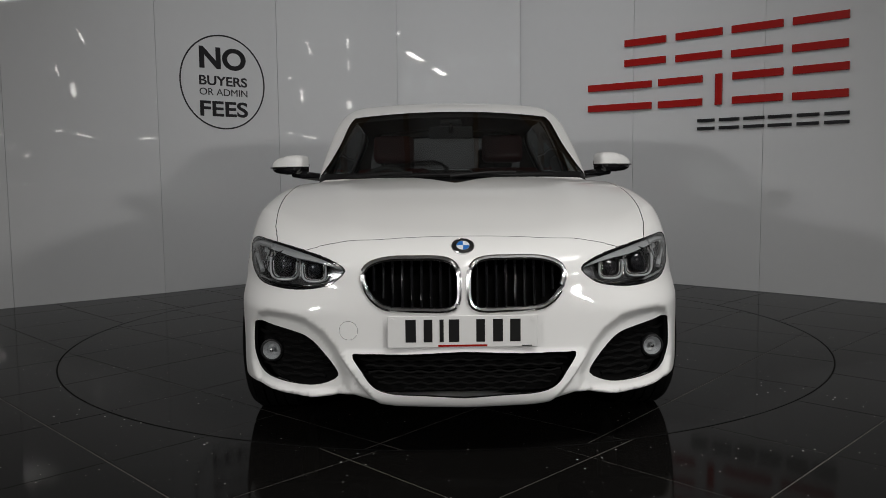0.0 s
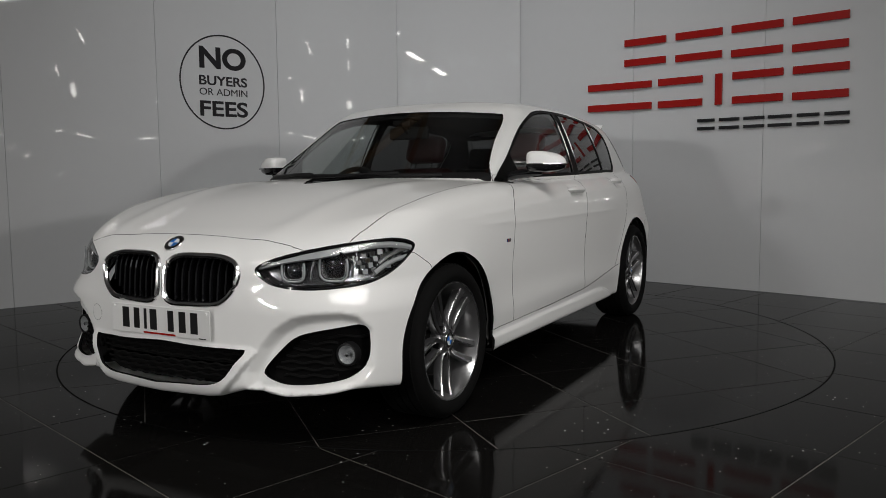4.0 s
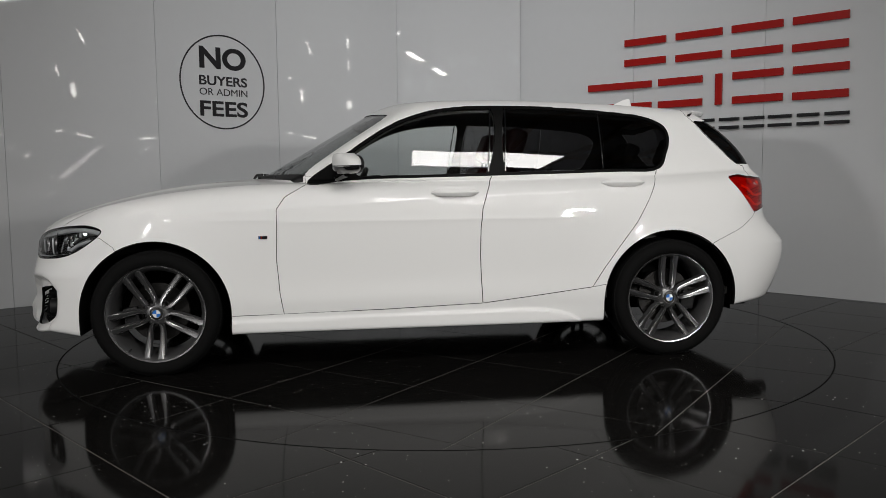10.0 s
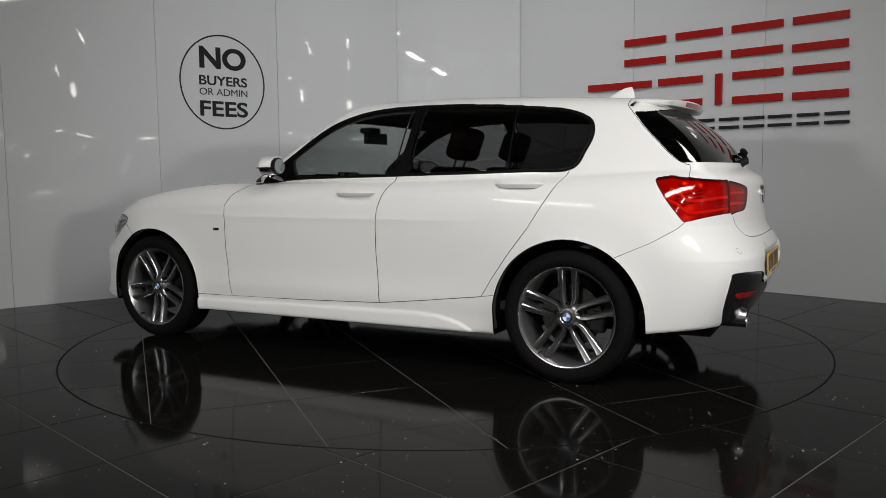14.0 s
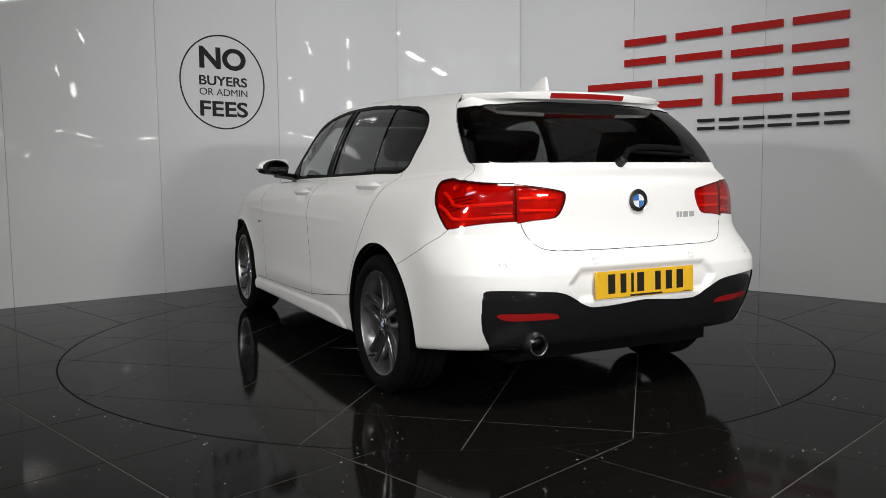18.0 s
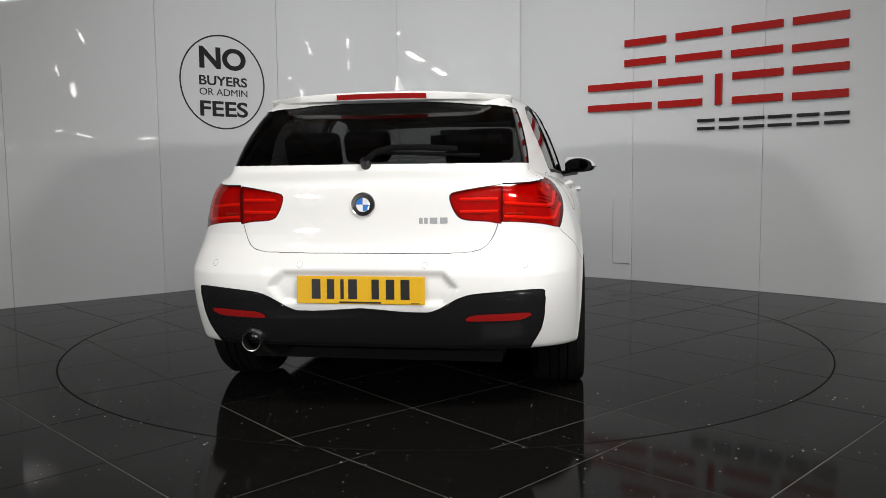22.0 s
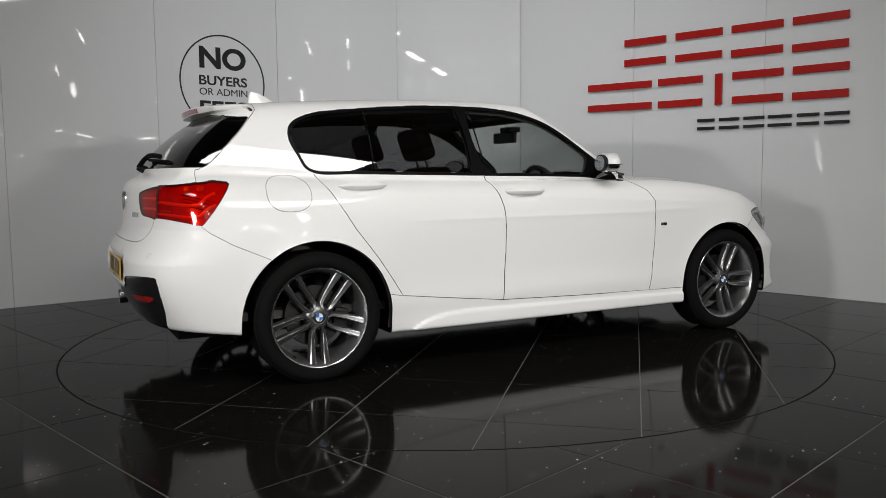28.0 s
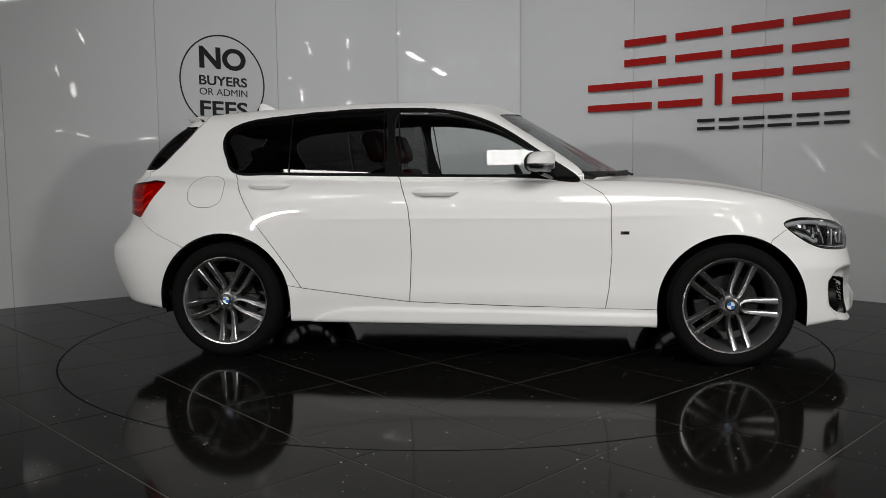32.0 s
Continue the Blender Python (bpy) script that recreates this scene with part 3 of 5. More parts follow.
def outline(points, n=8, closed=True):
    """A smooth closed line through control points, as straight pieces."""
    P = np.array(points, float)
    out = []
    m = len(P)
    for i in range(m):
        a, b, c, d = P[i - 1], P[i], P[(i + 1) % m], P[(i + 2) % m]
        for s in np.arange(n) / n:
            out.append(0.5 * (2 * b + (c - a) * s + (2 * a - 5 * b + 4 * c - d) * s * s + (3 * b - a - 3 * c + d) * s**3))
    return np.array(out)


def within(points, u, v):
    """Signed distance of (u, v) to a closed outline, below nought inside."""
    P = np.asarray(points, float)
    d = np.full(u.shape, 9.0)
    odd = np.zeros(u.shape, bool)
    for (x0, y0), (x1, y1) in zip(P, np.roll(P, -1, 0)):
        ex, ey = x1 - x0, y1 - y0
        t = np.clip(((u - x0) * ex + (v - y0) * ey) / (ex * ex + ey * ey + 1e-12), 0, 1)
        d = np.minimum(d, np.hypot(u - x0 - t * ex, v - y0 - t * ey))
        odd ^= ((y0 > v) != (y1 > v)) & (u < ex * (v - y0) / (ey + 1e-12) + x0)
    return np.where(odd, -d, d)


def polyline(points, v):
    """x of an open line through points (v, x) at v."""
    p = sorted(points)
    return np.interp(v, [a for a, _ in p], [b for _, b in p])


# ---- the skin carved into panels ----
skin = Skin()
ARCH = ((1.345, 0.312, 0.368), (-1.345, 0.312, 0.374))
for _cx, _cz, _r in ARCH:
    skin.carve("shell", "hole", lambda x, y, z: np.maximum(np.hypot(x - _cx, z - _cz) - _r, 0.52 - y))
    skin.carve("shell", "hole", lambda x, y, z: np.maximum(np.maximum(np.abs(x - _cx) - _r, z - _cz), 0.52 - y))
skin.carve("shell", "floor_pan", lambda x, y, z: np.maximum(z - under(x, np.abs(y)) - 0.0025, x - 1.74))

# glass house
DLO = outline([(0.59, 0.955), (0.30, 0.975), (-0.38, 0.988), (-1.05, 1.002), (-1.315, 1.010), (-1.385, 1.10), (-1.415, 1.19), (-1.385, 1.262), (-1.27, 1.310), (-1.1, 1.332), (-0.8, 1.357), (-0.45, 1.368), (-0.18, 1.356), (0.0, 1.320), (0.18, 1.245), (0.40, 1.10)], 6)
skin.carve("shell", "black_frame", lambda x, y, z: np.maximum(within(DLO, x, z), 0.3 - y))


def pane(points):
    o = outline(points, 6)
    return lambda x, y, z: np.maximum(np.maximum(within(o, x, z), within(DLO, x, z) + 0.015), 0.3 - y)


skin.carve("black_frame", "glass_front", pane([(0.30, 0.98), (-0.1, 0.99), (-0.345, 0.99), (-0.40, 1.36), (-0.1, 1.40), (0.34, 1.20)]))
skin.carve("black_frame", "glass_rear", pane([(-0.465, 0.95), (-0.73, 0.95), (-0.985, 0.95), (-0.992, 1.40), (-0.75, 1.42), (-0.50, 1.42)]))
skin.carve("black_frame", "glass_quarter", pane([(-1.015, 0.95), (-1.2, 0.95), (-1.5, 0.95), (-1.5, 1.40), (-1.2, 1.42), (-1.02, 1.42)]))
SCREEN = outline([(-0.2, 0.983), (0.2, 0.983), (0.50, 0.980), (0.68, 0.985), (0.682, 1.0), (0.648, 1.06), (0.603, 1.168), (0.572, 1.276), (0.545, 1.318), (0.50, 1.36), (0.31, 1.40), (-0.31, 1.40)], 5)
skin.carve("shell", "windscreen", lambda x, y, z: np.maximum(within(SCREEN, y, z), (0.258 - 0.36 * y * y - x) * 0.8))
skin.carve("shell windscreen", "cowl", lambda x, y, z: np.maximum(np.maximum(0.842 - 0.50 * y * y - x, x - 0.892 + 0.50 * y * y), np.maximum(y - 0.69, 0.95 - z)))
REAR_EDGE = ((0.9, -2.00), (1.03, -1.850), (1.05, -1.812), (1.09, -1.765), (1.13, -1.728), (1.18, -1.677), (1.22, -1.640), (1.27, -1.600), (1.31, -1.565), (1.5, -1.40))
skin.carve("shell", "rear_window", lambda x, y, z: np.maximum(np.maximum((x - polyline(REAR_EDGE, z)) * 0.75, 1.040 - z), np.maximum(z - 1.316 + 0.10 * y**2, x + 1.4)))

# front
HOODLINE = ((0.60, 0.735), (0.9, 0.745), (1.3, 0.742), (1.45, 0.736), (1.56, 0.728), (1.72, 0.712), (1.80, 0.692), (1.9, 0.67))
skin.carve("shell", "bonnet", lambda x, y, z: np.maximum(np.maximum(y - polyline(HOODLINE, x), np.maximum(x - polyline(((0.0, 1.948), (0.30, 1.947), (0.45, 1.941), (0.55, 1.927), (0.9, 1.90)), y), 0.69 - z)), 0.60 - x))
skin.carve("shell", "front_bumper", lambda x, y, z: np.maximum(polyline(((0.1, 1.52), (0.60, 1.515), (0.65, 1.53), (0.72, 1.63), (0.8, 1.70), (1.2, 1.70)), z) - x, z - np.where(y > 0.62, 0.70, 0.79)))
HEAD = outline([(-1.132, 0.662), (-1.055, 0.702), (-0.90, 0.735), (-0.71, 0.757), (-0.60, 0.757), (-0.538, 0.726), (-0.622, 0.650), (-0.724, 0.606), (-0.85, 0.591), (-0.965, 0.588), (-1.05, 0.598), (-1.10, 0.617)], 6)
skin.carve("shell bonnet front_bumper", "headlight", lambda x, y, z: np.maximum(within(HEAD, (y - x) * 0.7071, z), 1.4 - x))
KIDNEY = outline([(0.016, 0.61), (0.02, 0.66), (0.042, 0.69), (0.09, 0.702), (0.17, 0.703), (0.255, 0.701), (0.325, 0.684), (0.354, 0.645), (0.335, 0.585), (0.298, 0.545), (0.25, 0.528), (0.15, 0.525), (0.06, 0.525), (0.022, 0.549)], 6)
skin.carve("front_bumper", "grille", lambda x, y, z: np.maximum(within(KIDNEY, y, z), 1.8 - x))
INTAKE = outline([(-0.2, 0.371), (0.2, 0.371), (0.35, 0.371), (0.392, 0.366), (0.359, 0.317), (0.321, 0.267), (0.262, 0.243), (0.15, 0.236), (-0.15, 0.235)], 4)
skin.carve("front_bumper", "intake", lambda x, y, z: np.maximum(within(INTAKE, y, z), 1.8 - x))
FOGHOLE = outline([(0.449, 0.297), (0.508, 0.372), (0.5575, 0.4156), (0.612, 0.435), (0.702, 0.452), (0.757, 0.459), (0.777, 0.440), (0.778, 0.340), (0.742, 0.280), (0.667, 0.257), (0.545, 0.250), (0.470, 0.270)], 6)
skin.carve("front_bumper", "fog_hole", lambda x, y, z: np.maximum(within(FOGHOLE, y, z), 1.6 - x))

# rear
TAILGATE = outline([(-0.3, 0.684), (-0.15, 0.684), (0.0, 0.684), (0.15, 0.684), (0.3, 0.684), (0.44, 0.690), (0.50, 0.722), (0.535, 0.80), (0.545, 0.90), (0.552, 0.96), (0.60, 1.02), (0.64, 1.19), (0.585, 1.32), (0.57, 1.38), (0.3, 1.42), (-0.3, 1.42)], 5)
skin.carve("shell", "tailgate", lambda x, y, z: np.maximum(np.where(z > 1.03, (x - polyline(REAR_EDGE, z)) * 0.75 - 0.005, np.where(z > 0.955, x + 1.862 - 0.15 * (z - 1.03), within(TAILGATE, y, z))), x + 1.55))
skin.carve("shell tailgate", "tail_inner", lambda x, y, z: np.maximum(np.maximum(within(outline([(0.345, 0.905), (0.375, 0.925), (0.55, 0.953), (0.70, 0.97), (0.70, 0.78), (0.50, 0.805), (0.40, 0.815), (0.365, 0.845)], 6), y, z), x + 1.6), y - 0.5495))
TAIL = outline([(-1.735, 0.950), (-1.75, 0.972), (-1.80, 0.977), (-1.95, 0.960), (-2.2, 0.934), (-2.2, 0.818), (-2.02, 0.803), (-1.93, 0.786), (-1.872, 0.773), (-1.845, 0.795)], 6)
skin.carve("shell tailgate", "tail_outer", lambda x, y, z: np.maximum(within(TAIL, x, z), 0.5495 - y))
skin.carve("shell", "rear_bumper", lambda x, y, z: np.maximum(z - polyline(((-2.2, 0.82), (-1.95, 0.815), (-1.872, 0.772), (-1.84, 0.741), (-1.74, 0.681), (-1.602, 0.62), (-1.4, 0.53)), x), x + 1.45))
DIFFUSER = outline([(-0.201, 0.453), (0.201, 0.453), (0.291, 0.46), (0.401, 0.517), (0.502, 0.534), (0.695, 0.542), (0.722, 0.516), (0.71, 0.392), (0.671, 0.314), (0.6, 0.22), (0.3, 0.2), (-0.2, 0.2)], 5)
skin.carve("rear_bumper", "diffuser", lambda x, y, z: np.maximum(within(DIFFUSER, y, z), x + 1.7))

# sides
SILL = ((-1.10, 0.425), (-0.98, 0.403), (-0.907, 0.389), (-0.6, 0.352), (-0.31, 0.320), (0.20, 0.304), (0.72, 0.295), (1.1, 0.293))
skin.carve("shell", "side_skirt", lambda x, y, z: np.maximum(np.maximum(z - polyline(SILL, x), 0.5 - y), np.abs(x) - 1.2))
DOOR_A = ((0.28, 0.715), (0.40, 0.735), (0.58, 0.748), (0.74, 0.742), (0.83, 0.742), (0.89, 0.70), (0.95, 0.597), (1.0, 0.50), (1.5, 0.0))
DOOR_B = ((0.28, -0.312), (0.45, -0.303), (0.58, -0.297), (0.72, -0.300), (0.82, -0.311), (0.90, -0.338), (0.99, -0.38), (1.05, -0.40), (1.5, -0.43))
DOOR_C = ((0.28, -0.84), (0.389, -0.907), (0.48, -0.965), (0.60, -1.05), (0.735, -1.154), (0.87, -1.235), (0.94, -1.275), (1.0, -1.312), (1.3, -1.40))
skin.carve("shell", "front_fender", lambda x, y, z: np.maximum(np.maximum(polyline(DOOR_A, z) - x, 0.55 - y), z - 0.99))
skin.carve("shell", "front_door", lambda x, y, z: np.maximum(np.maximum(polyline(DOOR_B, z) - x, 0.5 - y), z - 0.999))
skin.carve("shell", "rear_door", lambda x, y, z: np.maximum(np.maximum(polyline(DOOR_C, z) - x, 0.5 - y), z - 1.012))

skin.carve("diffuser", "reflector", lambda x, y, z: np.maximum(within(outline([(0.671, 0.447), (0.553, 0.447), (0.442, 0.441), (0.408, 0.421), (0.423, 0.414), (0.524, 0.414), (0.615, 0.416), (0.656, 0.427)], 5), y, z), x + 1.8))
for _lab in ("front_fender", "front_door", "rear_door", "side_skirt", "black_frame", "headlight", "tail_inner", "tail_outer", "bonnet", "rear_bumper", "front_bumper"):
    skin.tidy(_lab, "shell")
skin.tidy("shell", "stray")
skin.lab = ["shell" if l == "stray" else l for l in skin.lab]

car = empty("car", "white five-door hatchback car with dark alloy wheels", "car")
for _lab, _name, _mat in (("shell", "body_shell", PAINT), ("bonnet", "bonnet", PAINT), ("tailgate", "tailgate", PAINT), ("floor_pan", "floor_pan", MATT_BLACK)):
    skin.panel(_lab, _name, _mat, car, inset=0.0018 if _lab in ("tailgate", "bonnet") else 0.0011)
skin.panel("front_bumper", "front_bumper", PAINT, car, flange=0.013)
skin.panel("rear_bumper", "rear_bumper", PAINT, car, flange=0.020)
skin.panel("cowl", "cowl_panel", BLACK_PLASTIC, car, sink=0.001, flange=0.006, label="black plastic cowl below the windscreen")
skin.panel("windscreen", "windscreen", SCREEN_GLASS, car, sink=0.003, flange=0)
skin.panel("rear_window", "rear_window", GLASS_DARK, car, sink=0.003, flange=0)
skin.panel("diffuser", "rear_diffuser", DIFFUSER_GREY, car, sink=0.005, label="gloss black rear diffuser")
skin.panel("shell bonnet front_fender front_door rear_door tailgate side_skirt black_frame", "cabin_lining", LINING, car, sink=0.032, inset=0, flange=0)
for _m in (False, True):
    for _lab, _name, _mat, _sink in (("front_fender", "front_fender", PAINT, 0), ("front_door", "front_door", PAINT, 0), ("rear_door", "rear_door", PAINT, 0), ("side_skirt", "side_skirt", PAINT, 0),
                                     ("black_frame", "window_frame", TRIM_BLACK, 0.002), ("glass_front", "front_window", GLASS, 0.005), ("glass_rear", "rear_door_window", GLASS_DARK, 0.005), ("glass_quarter", "quarter_window", GLASS_DARK, 0.005),
                                     ("reflector", "rear_reflector", RED_LENS, 0.003)):
        skin.panel(_lab, _name, _mat, car, both=False, mirror=_m, sink=_sink, inset=0.0022 if "door" in _lab else 0.0014, flange=0.012 if "glass" not in _lab else 0)
    for _lab, _name, _lens, _back, _deep in (("headlight", "headlight", GLASS_LAMP, HOUSING, 0.055), ("tail_inner", "tail_light_inner", GLASS_RED, RED_BACK, 0.013), ("tail_outer", "tail_light_outer", GLASS_RED, RED_BACK, 0.014)):
        lens = skin.panel(_lab, _name, _lens, car, both=False, mirror=_m, sink=0.001, inset=0.0008, flange=0)
        skin.panel(_lab, "housing", _back, lens, both=False, mirror=_m, sink=_deep, inset=-0.004, flange=0)
        skin.panel(_lab, "rim", BLACK_GLOSS if _lab == "headlight" else DARK_RED, lens, both=False, mirror=_m, sink=0.004, inset=0.0012, flange=0.05 if _lab == "headlight" else 0.012, ring=0.006 if _lab == "headlight" else 0.003)


# ---- parts of the car ----
def on_skin(u, v, side):
    """A point of the skin and its normal: side "f" or "r" from (y, z), "s" from (x, z) on the left, "t" from (x, y)."""
    lo, hi = {"f": (1.2, 2.4), "r": (-1.2, -2.4), "s": (0.3, 1.2), "t": (0.7, 1.7)}[side]
    for _ in range(2):
        m = np.linspace(lo, hi, 160)
        a, b = np.full(160, float(u)), np.full(160, float(v))
        inside = solid(*{"f": (m, a, b), "r": (m, a, b), "s": (a, m, b), "t": (a, b, m)}[side]) < 0
        k = int(np.where(inside)[0].max()) if inside.any() else 0
        lo, hi = m[k], m[min(k + 1, 159)]
    p = {"f": (lo, u, v), "r": (lo, u, v), "s": (u, lo, v), "t": (u, v, lo)}[side]
    P = np.array([p])
    n = gradient(P)[0]
    return Vector(p), Vector(n).normalized()


def facing(p, n, up=(0, 0, 1)):
    """A pose at p whose z looks along n and whose y is as upright as can be."""
    z = Vector(n).normalized()
    x = Vector(up).cross(z).normalized()
    y = z.cross(x)
    return Matrix.Translation(p) @ Matrix((x, y, z)).transposed().to_4x4()


def flip(p, s):
    return Vector((p[0], p[1] * s, p[2]))


def disc_bm(r, depth, n=32, bevel=0.0):
    return prism_bm([(r * math.cos(2 * math.pi * i / n), r * math.sin(2 * math.pi * i / n)) for i in range(n)], depth, bevel)


def badge_mesh(r):
    """A round badge: silver edge, black ring, a field in blue and white quarters."""
    bm = bmesh.new()
    n = 48
    prof = [(1.0, -0.15, 0), (1.0, 0.10, 0), (0.95, 0.16, 0), (0.91, 0.13, 0), (0.90, 0.12, 1), (0.62, 0.15, 1), (0.60, 0.16, 0), (0.56, 0.15, 0)]
    rings = [[bm.verts.new((r * a * math.cos(2 * math.pi * i / n), r * a * math.sin(2 * math.pi * i / n), r * h)) for i in range(n)] for a, h, _ in prof]
    for k in range(len(rings) - 1):
        for i in range(n):
            bm.faces.new((rings[k][i], rings[k][(i + 1) % n], rings[k + 1][(i + 1) % n], rings[k + 1][i])).material_index = prof[k][2]
    c = bm.verts.new((0, 0, r * 0.18))
    for i in range(n):
        bm.faces.new((rings[-1][i], rings[-1][(i + 1) % n], c)).material_index = 2 + (i // (n // 4)) % 2
    bmesh.ops.recalc_face_normals(bm, faces=bm.faces[:])
    me = bpy.data.meshes.new("badge")
    bm.to_mesh(me)
    bm.free()
    me.shade_smooth()
    me.set_sharp_from_angle(angle=radians(30))
    for m in (CHROME_SOFT, INK, WHITE_ENAMEL, BLUE):
        me.materials.append(m)
    return me


BADGE, CAP = badge_mesh(0.041), badge_mesh(0.034)


def roundel(name, mesh, parent, m):
    ob = new(name, mesh)
    ob.parent = parent
    ob.matrix_basis = m
    return ob


# ---- wheels ----
def spoke_bm(s):
    """One of a pair of spokes, pointing along +z in the wheel's plane; s: its side."""
    path = [(0.044, 0.006, 0.010), (0.052, 0.017, 0.0105), (0.066, 0.0255, 0.0105), (0.095, 0.0305, 0.0110), (0.14, 0.0325, 0.0125), (0.19, 0.0340, 0.0145), (0.237, 0.0360, 0.0175)]
    out = [0.080, 0.076, 0.072, 0.070, 0.073, 0.080, 0.090]
    bm = bmesh.new()
    rings = []
    for (r, lat, w), o in zip(path, out):
        ring = []
        for du, dy in ((-w * 1.25, -0.034), (-w, -0.005), (-w * 0.60, 0.0), (w * 0.60, -0.003), (w, -0.008), (w * 1.25, -0.034)):
            ring.append(bm.verts.new((s * lat + du, o + dy, r)))
        rings.append(ring)
    for p, q in zip(rings, rings[1:]):
        for i in range(6):
            bm.faces.new((p[i], p[(i + 1) % 6], q[(i + 1) % 6], q[i])).material_index = 1 if i in (1, 3) else (2 if i == 2 else 0)
    bm.faces.new(rings[0])
    bm.faces.new(rings[-1])
    bmesh.ops.recalc_face_normals(bm, faces=bm.faces[:])
    return bm


def build_wheel(m, width, phase):
    h = width / 2
    rim = part("wheel", lathe_bm([(0.2455, 0.098), (0.2425, 0.1005), (0.236, 0.099), (0.231, 0.090), (0.224, 0.074), (0.212, 0.03), (0.208, -0.09), (0.24, -0.10), (0.2455, -0.098), (0.222, -0.08), (0.222, 0.03), (0.236, 0.080)], 80, "Y", True), ALLOY_RIM, car, "two-tone dark grey alloy wheel", True, m)
    part("rim_lip", lathe_bm([(0.2462, 0.0985), (0.2430, 0.1015), (0.2375, 0.1005), (0.2350, 0.0965)], 80, "Y"), ALLOY_CUT, rim, "bright machined rim lip", True)
    prof = [(0.238, h - 0.020), (0.246, h - 0.012), (0.254, h - 0.004), (0.270, h + 0.002), (0.288, h), (0.300, h - 0.008), (0.309, h - 0.020), (0.3135, h - 0.034)]
    tread = []
    for k in range(4):
        a, b = h - 0.036 - k * (2 * h - 0.072) / 4, h - 0.036 - (k + 1) * (2 * h - 0.072) / 4
        tread += [(0.316, a - 0.001), (0.316, b + 0.006), (0.309, b + 0.005), (0.309, b + 0.001)]
    prof = prof + tread[:-2] + [(r, -y) for r, y in reversed(prof)]
    part("tyre", lathe_bm(prof, 96, "Y"), RUBBER, rim, "black low-profile rubber tyre", True)
    bm = bmesh.new()
    # shoulder blocks
    for i in range(72):
        a = 2 * math.pi * i / 72
        for s in (1, -1):
            M = Matrix.Rotation(a, 4, "Y") @ Matrix.Translation((0, s * (h - 0.043), 0.3105)) @ Matrix.Rotation(s * 0.25, 4, "X") @ Matrix.Diagonal((0.021, 0.026, 0.007, 1))
            bmesh.ops.create_cube(bm, size=1.0, matrix=M)
    tagged(part("tread", bm, RUBBER, rim), kind="stuff")
    for k in range(5):
        for s in (1, -1):
            sp = part("spoke", spoke_bm(s), ALLOY, rim, "", True)
            sp.data.materials.append(ALLOY_CUT)
            sp.data.materials.append(ALLOY_FACE)
            sp.matrix_basis = Matrix.Rotation(radians(phase + 72 * k), 4, "Y")
        a = radians(phase + 72 * k)
        hole = part("bolt_hole", lathe_bm([(0.001, 0.060), (0.011, 0.060), (0.0125, 0.0665), (0.0145, 0.0665), (0.0145, 0.04)], 16, "Y"), MATT_BLACK, rim, "", True)
        hole.location = (0.0555 * math.sin(a), 0, 0.0555 * math.cos(a))
        bolt = part("wheel_bolt", lathe_bm([(0.001, 0.0650), (0.007, 0.0650), (0.008, 0.060), (0.008, 0.05)], 6, "Y"), STEEL, rim)
        bolt.location = (0.0555 * math.sin(a), 0, 0.0555 * math.cos(a))
    part("hub", lathe_bm([(0.001, 0.072), (0.036, 0.074), (0.050, 0.068), (0.066, 0.050), (0.070, 0.02), (0.07, -0.02), (0.001, -0.02)], 40, "Y"), ALLOY, rim, "", True)
    roundel("hub_cap", CAP, rim, facing((0, 0.077, 0), (0, 1, 0)))
    part("brake_disc", lathe_bm([(0.070, 0.028), (0.078, 0.008), (0.148, 0.008), (0.150, 0.004), (0.150, -0.014), (0.075, -0.014)], 56, "Y"), STEEL, rim, "", True)
    cal = part("brake_caliper", box_bm(-0.05, 0.05, -0.04, 0.030, 0.095, 0.172, 0.012), BLACK_PLASTIC, rim)
    cal.matrix_basis = Matrix.Rotation(radians(100 if m.translation.x > 0 else -100), 4, "Y")
    part("valve", lathe_bm([(0.001, 0.02), (0.004, 0.02), (0.004, -0.012), (0.001, -0.012)], 8, "Y"), BLACK_PLASTIC, rim).location = (0.13, 0.085, -0.178)


for _x, _y, _w, _ph in ((1.345, 0.762, 0.225, 175), (-1.345, 0.766, 0.235, 0), (1.345, -0.762, 0.225, -21), (-1.345, -0.766, 0.235, 180)):
    build_wheel(pose(_x, _y, 0.316, 0, 0, 0 if _y > 0 else 180), _w, _ph)
    _s = 1 if _y > 0 else -1
    _r = 0.385 if _x > 0 else 0.391
    bm = bmesh.new()
    # liner: an arch over the wheel and an inner wall
    prev = None
    for i in range(25):
        a = radians(-12 + 204 * i / 24)
        c, s = _r * math.cos(a), _r * math.sin(a)
        ring = [bm.verts.new((c, y, s)) for y in (0.785, 0.53)] + [bm.verts.new((0, 0.53, 0))]
        if prev:
            bm.faces.new((prev[0], ring[0], ring[1], prev[1]))
            bm.faces.new((prev[1], ring[1], ring[2]))
        prev = ring
    bmesh.ops.remove_doubles(bm, verts=bm.verts[:], dist=1e-5)
    if _s < 0:
        bmesh.ops.scale(bm, verts=bm.verts[:], vec=(1, -1, 1))
    bmesh.ops.translate(bm, verts=bm.verts[:], vec=(_x, 0, 0.312))
    part("wheel_arch_liner", bm, MATT_BLACK, car, "black plastic wheel arch liner")
part("underbody", box_bm(-1.95, 1.95, -0.54, 0.54, 0.215, 0.30), MATT_BLACK, car, "dark underbody")
part("engine_bay", box_bm(0.95, 1.80, -0.52, 0.52, 0.31, 0.70), MATT_BLACK, car)
part("engine_bay_wall", box_bm(0.90, 0.94, -0.70, 0.70, 0.31, 0.90), MATT_BLACK, car)


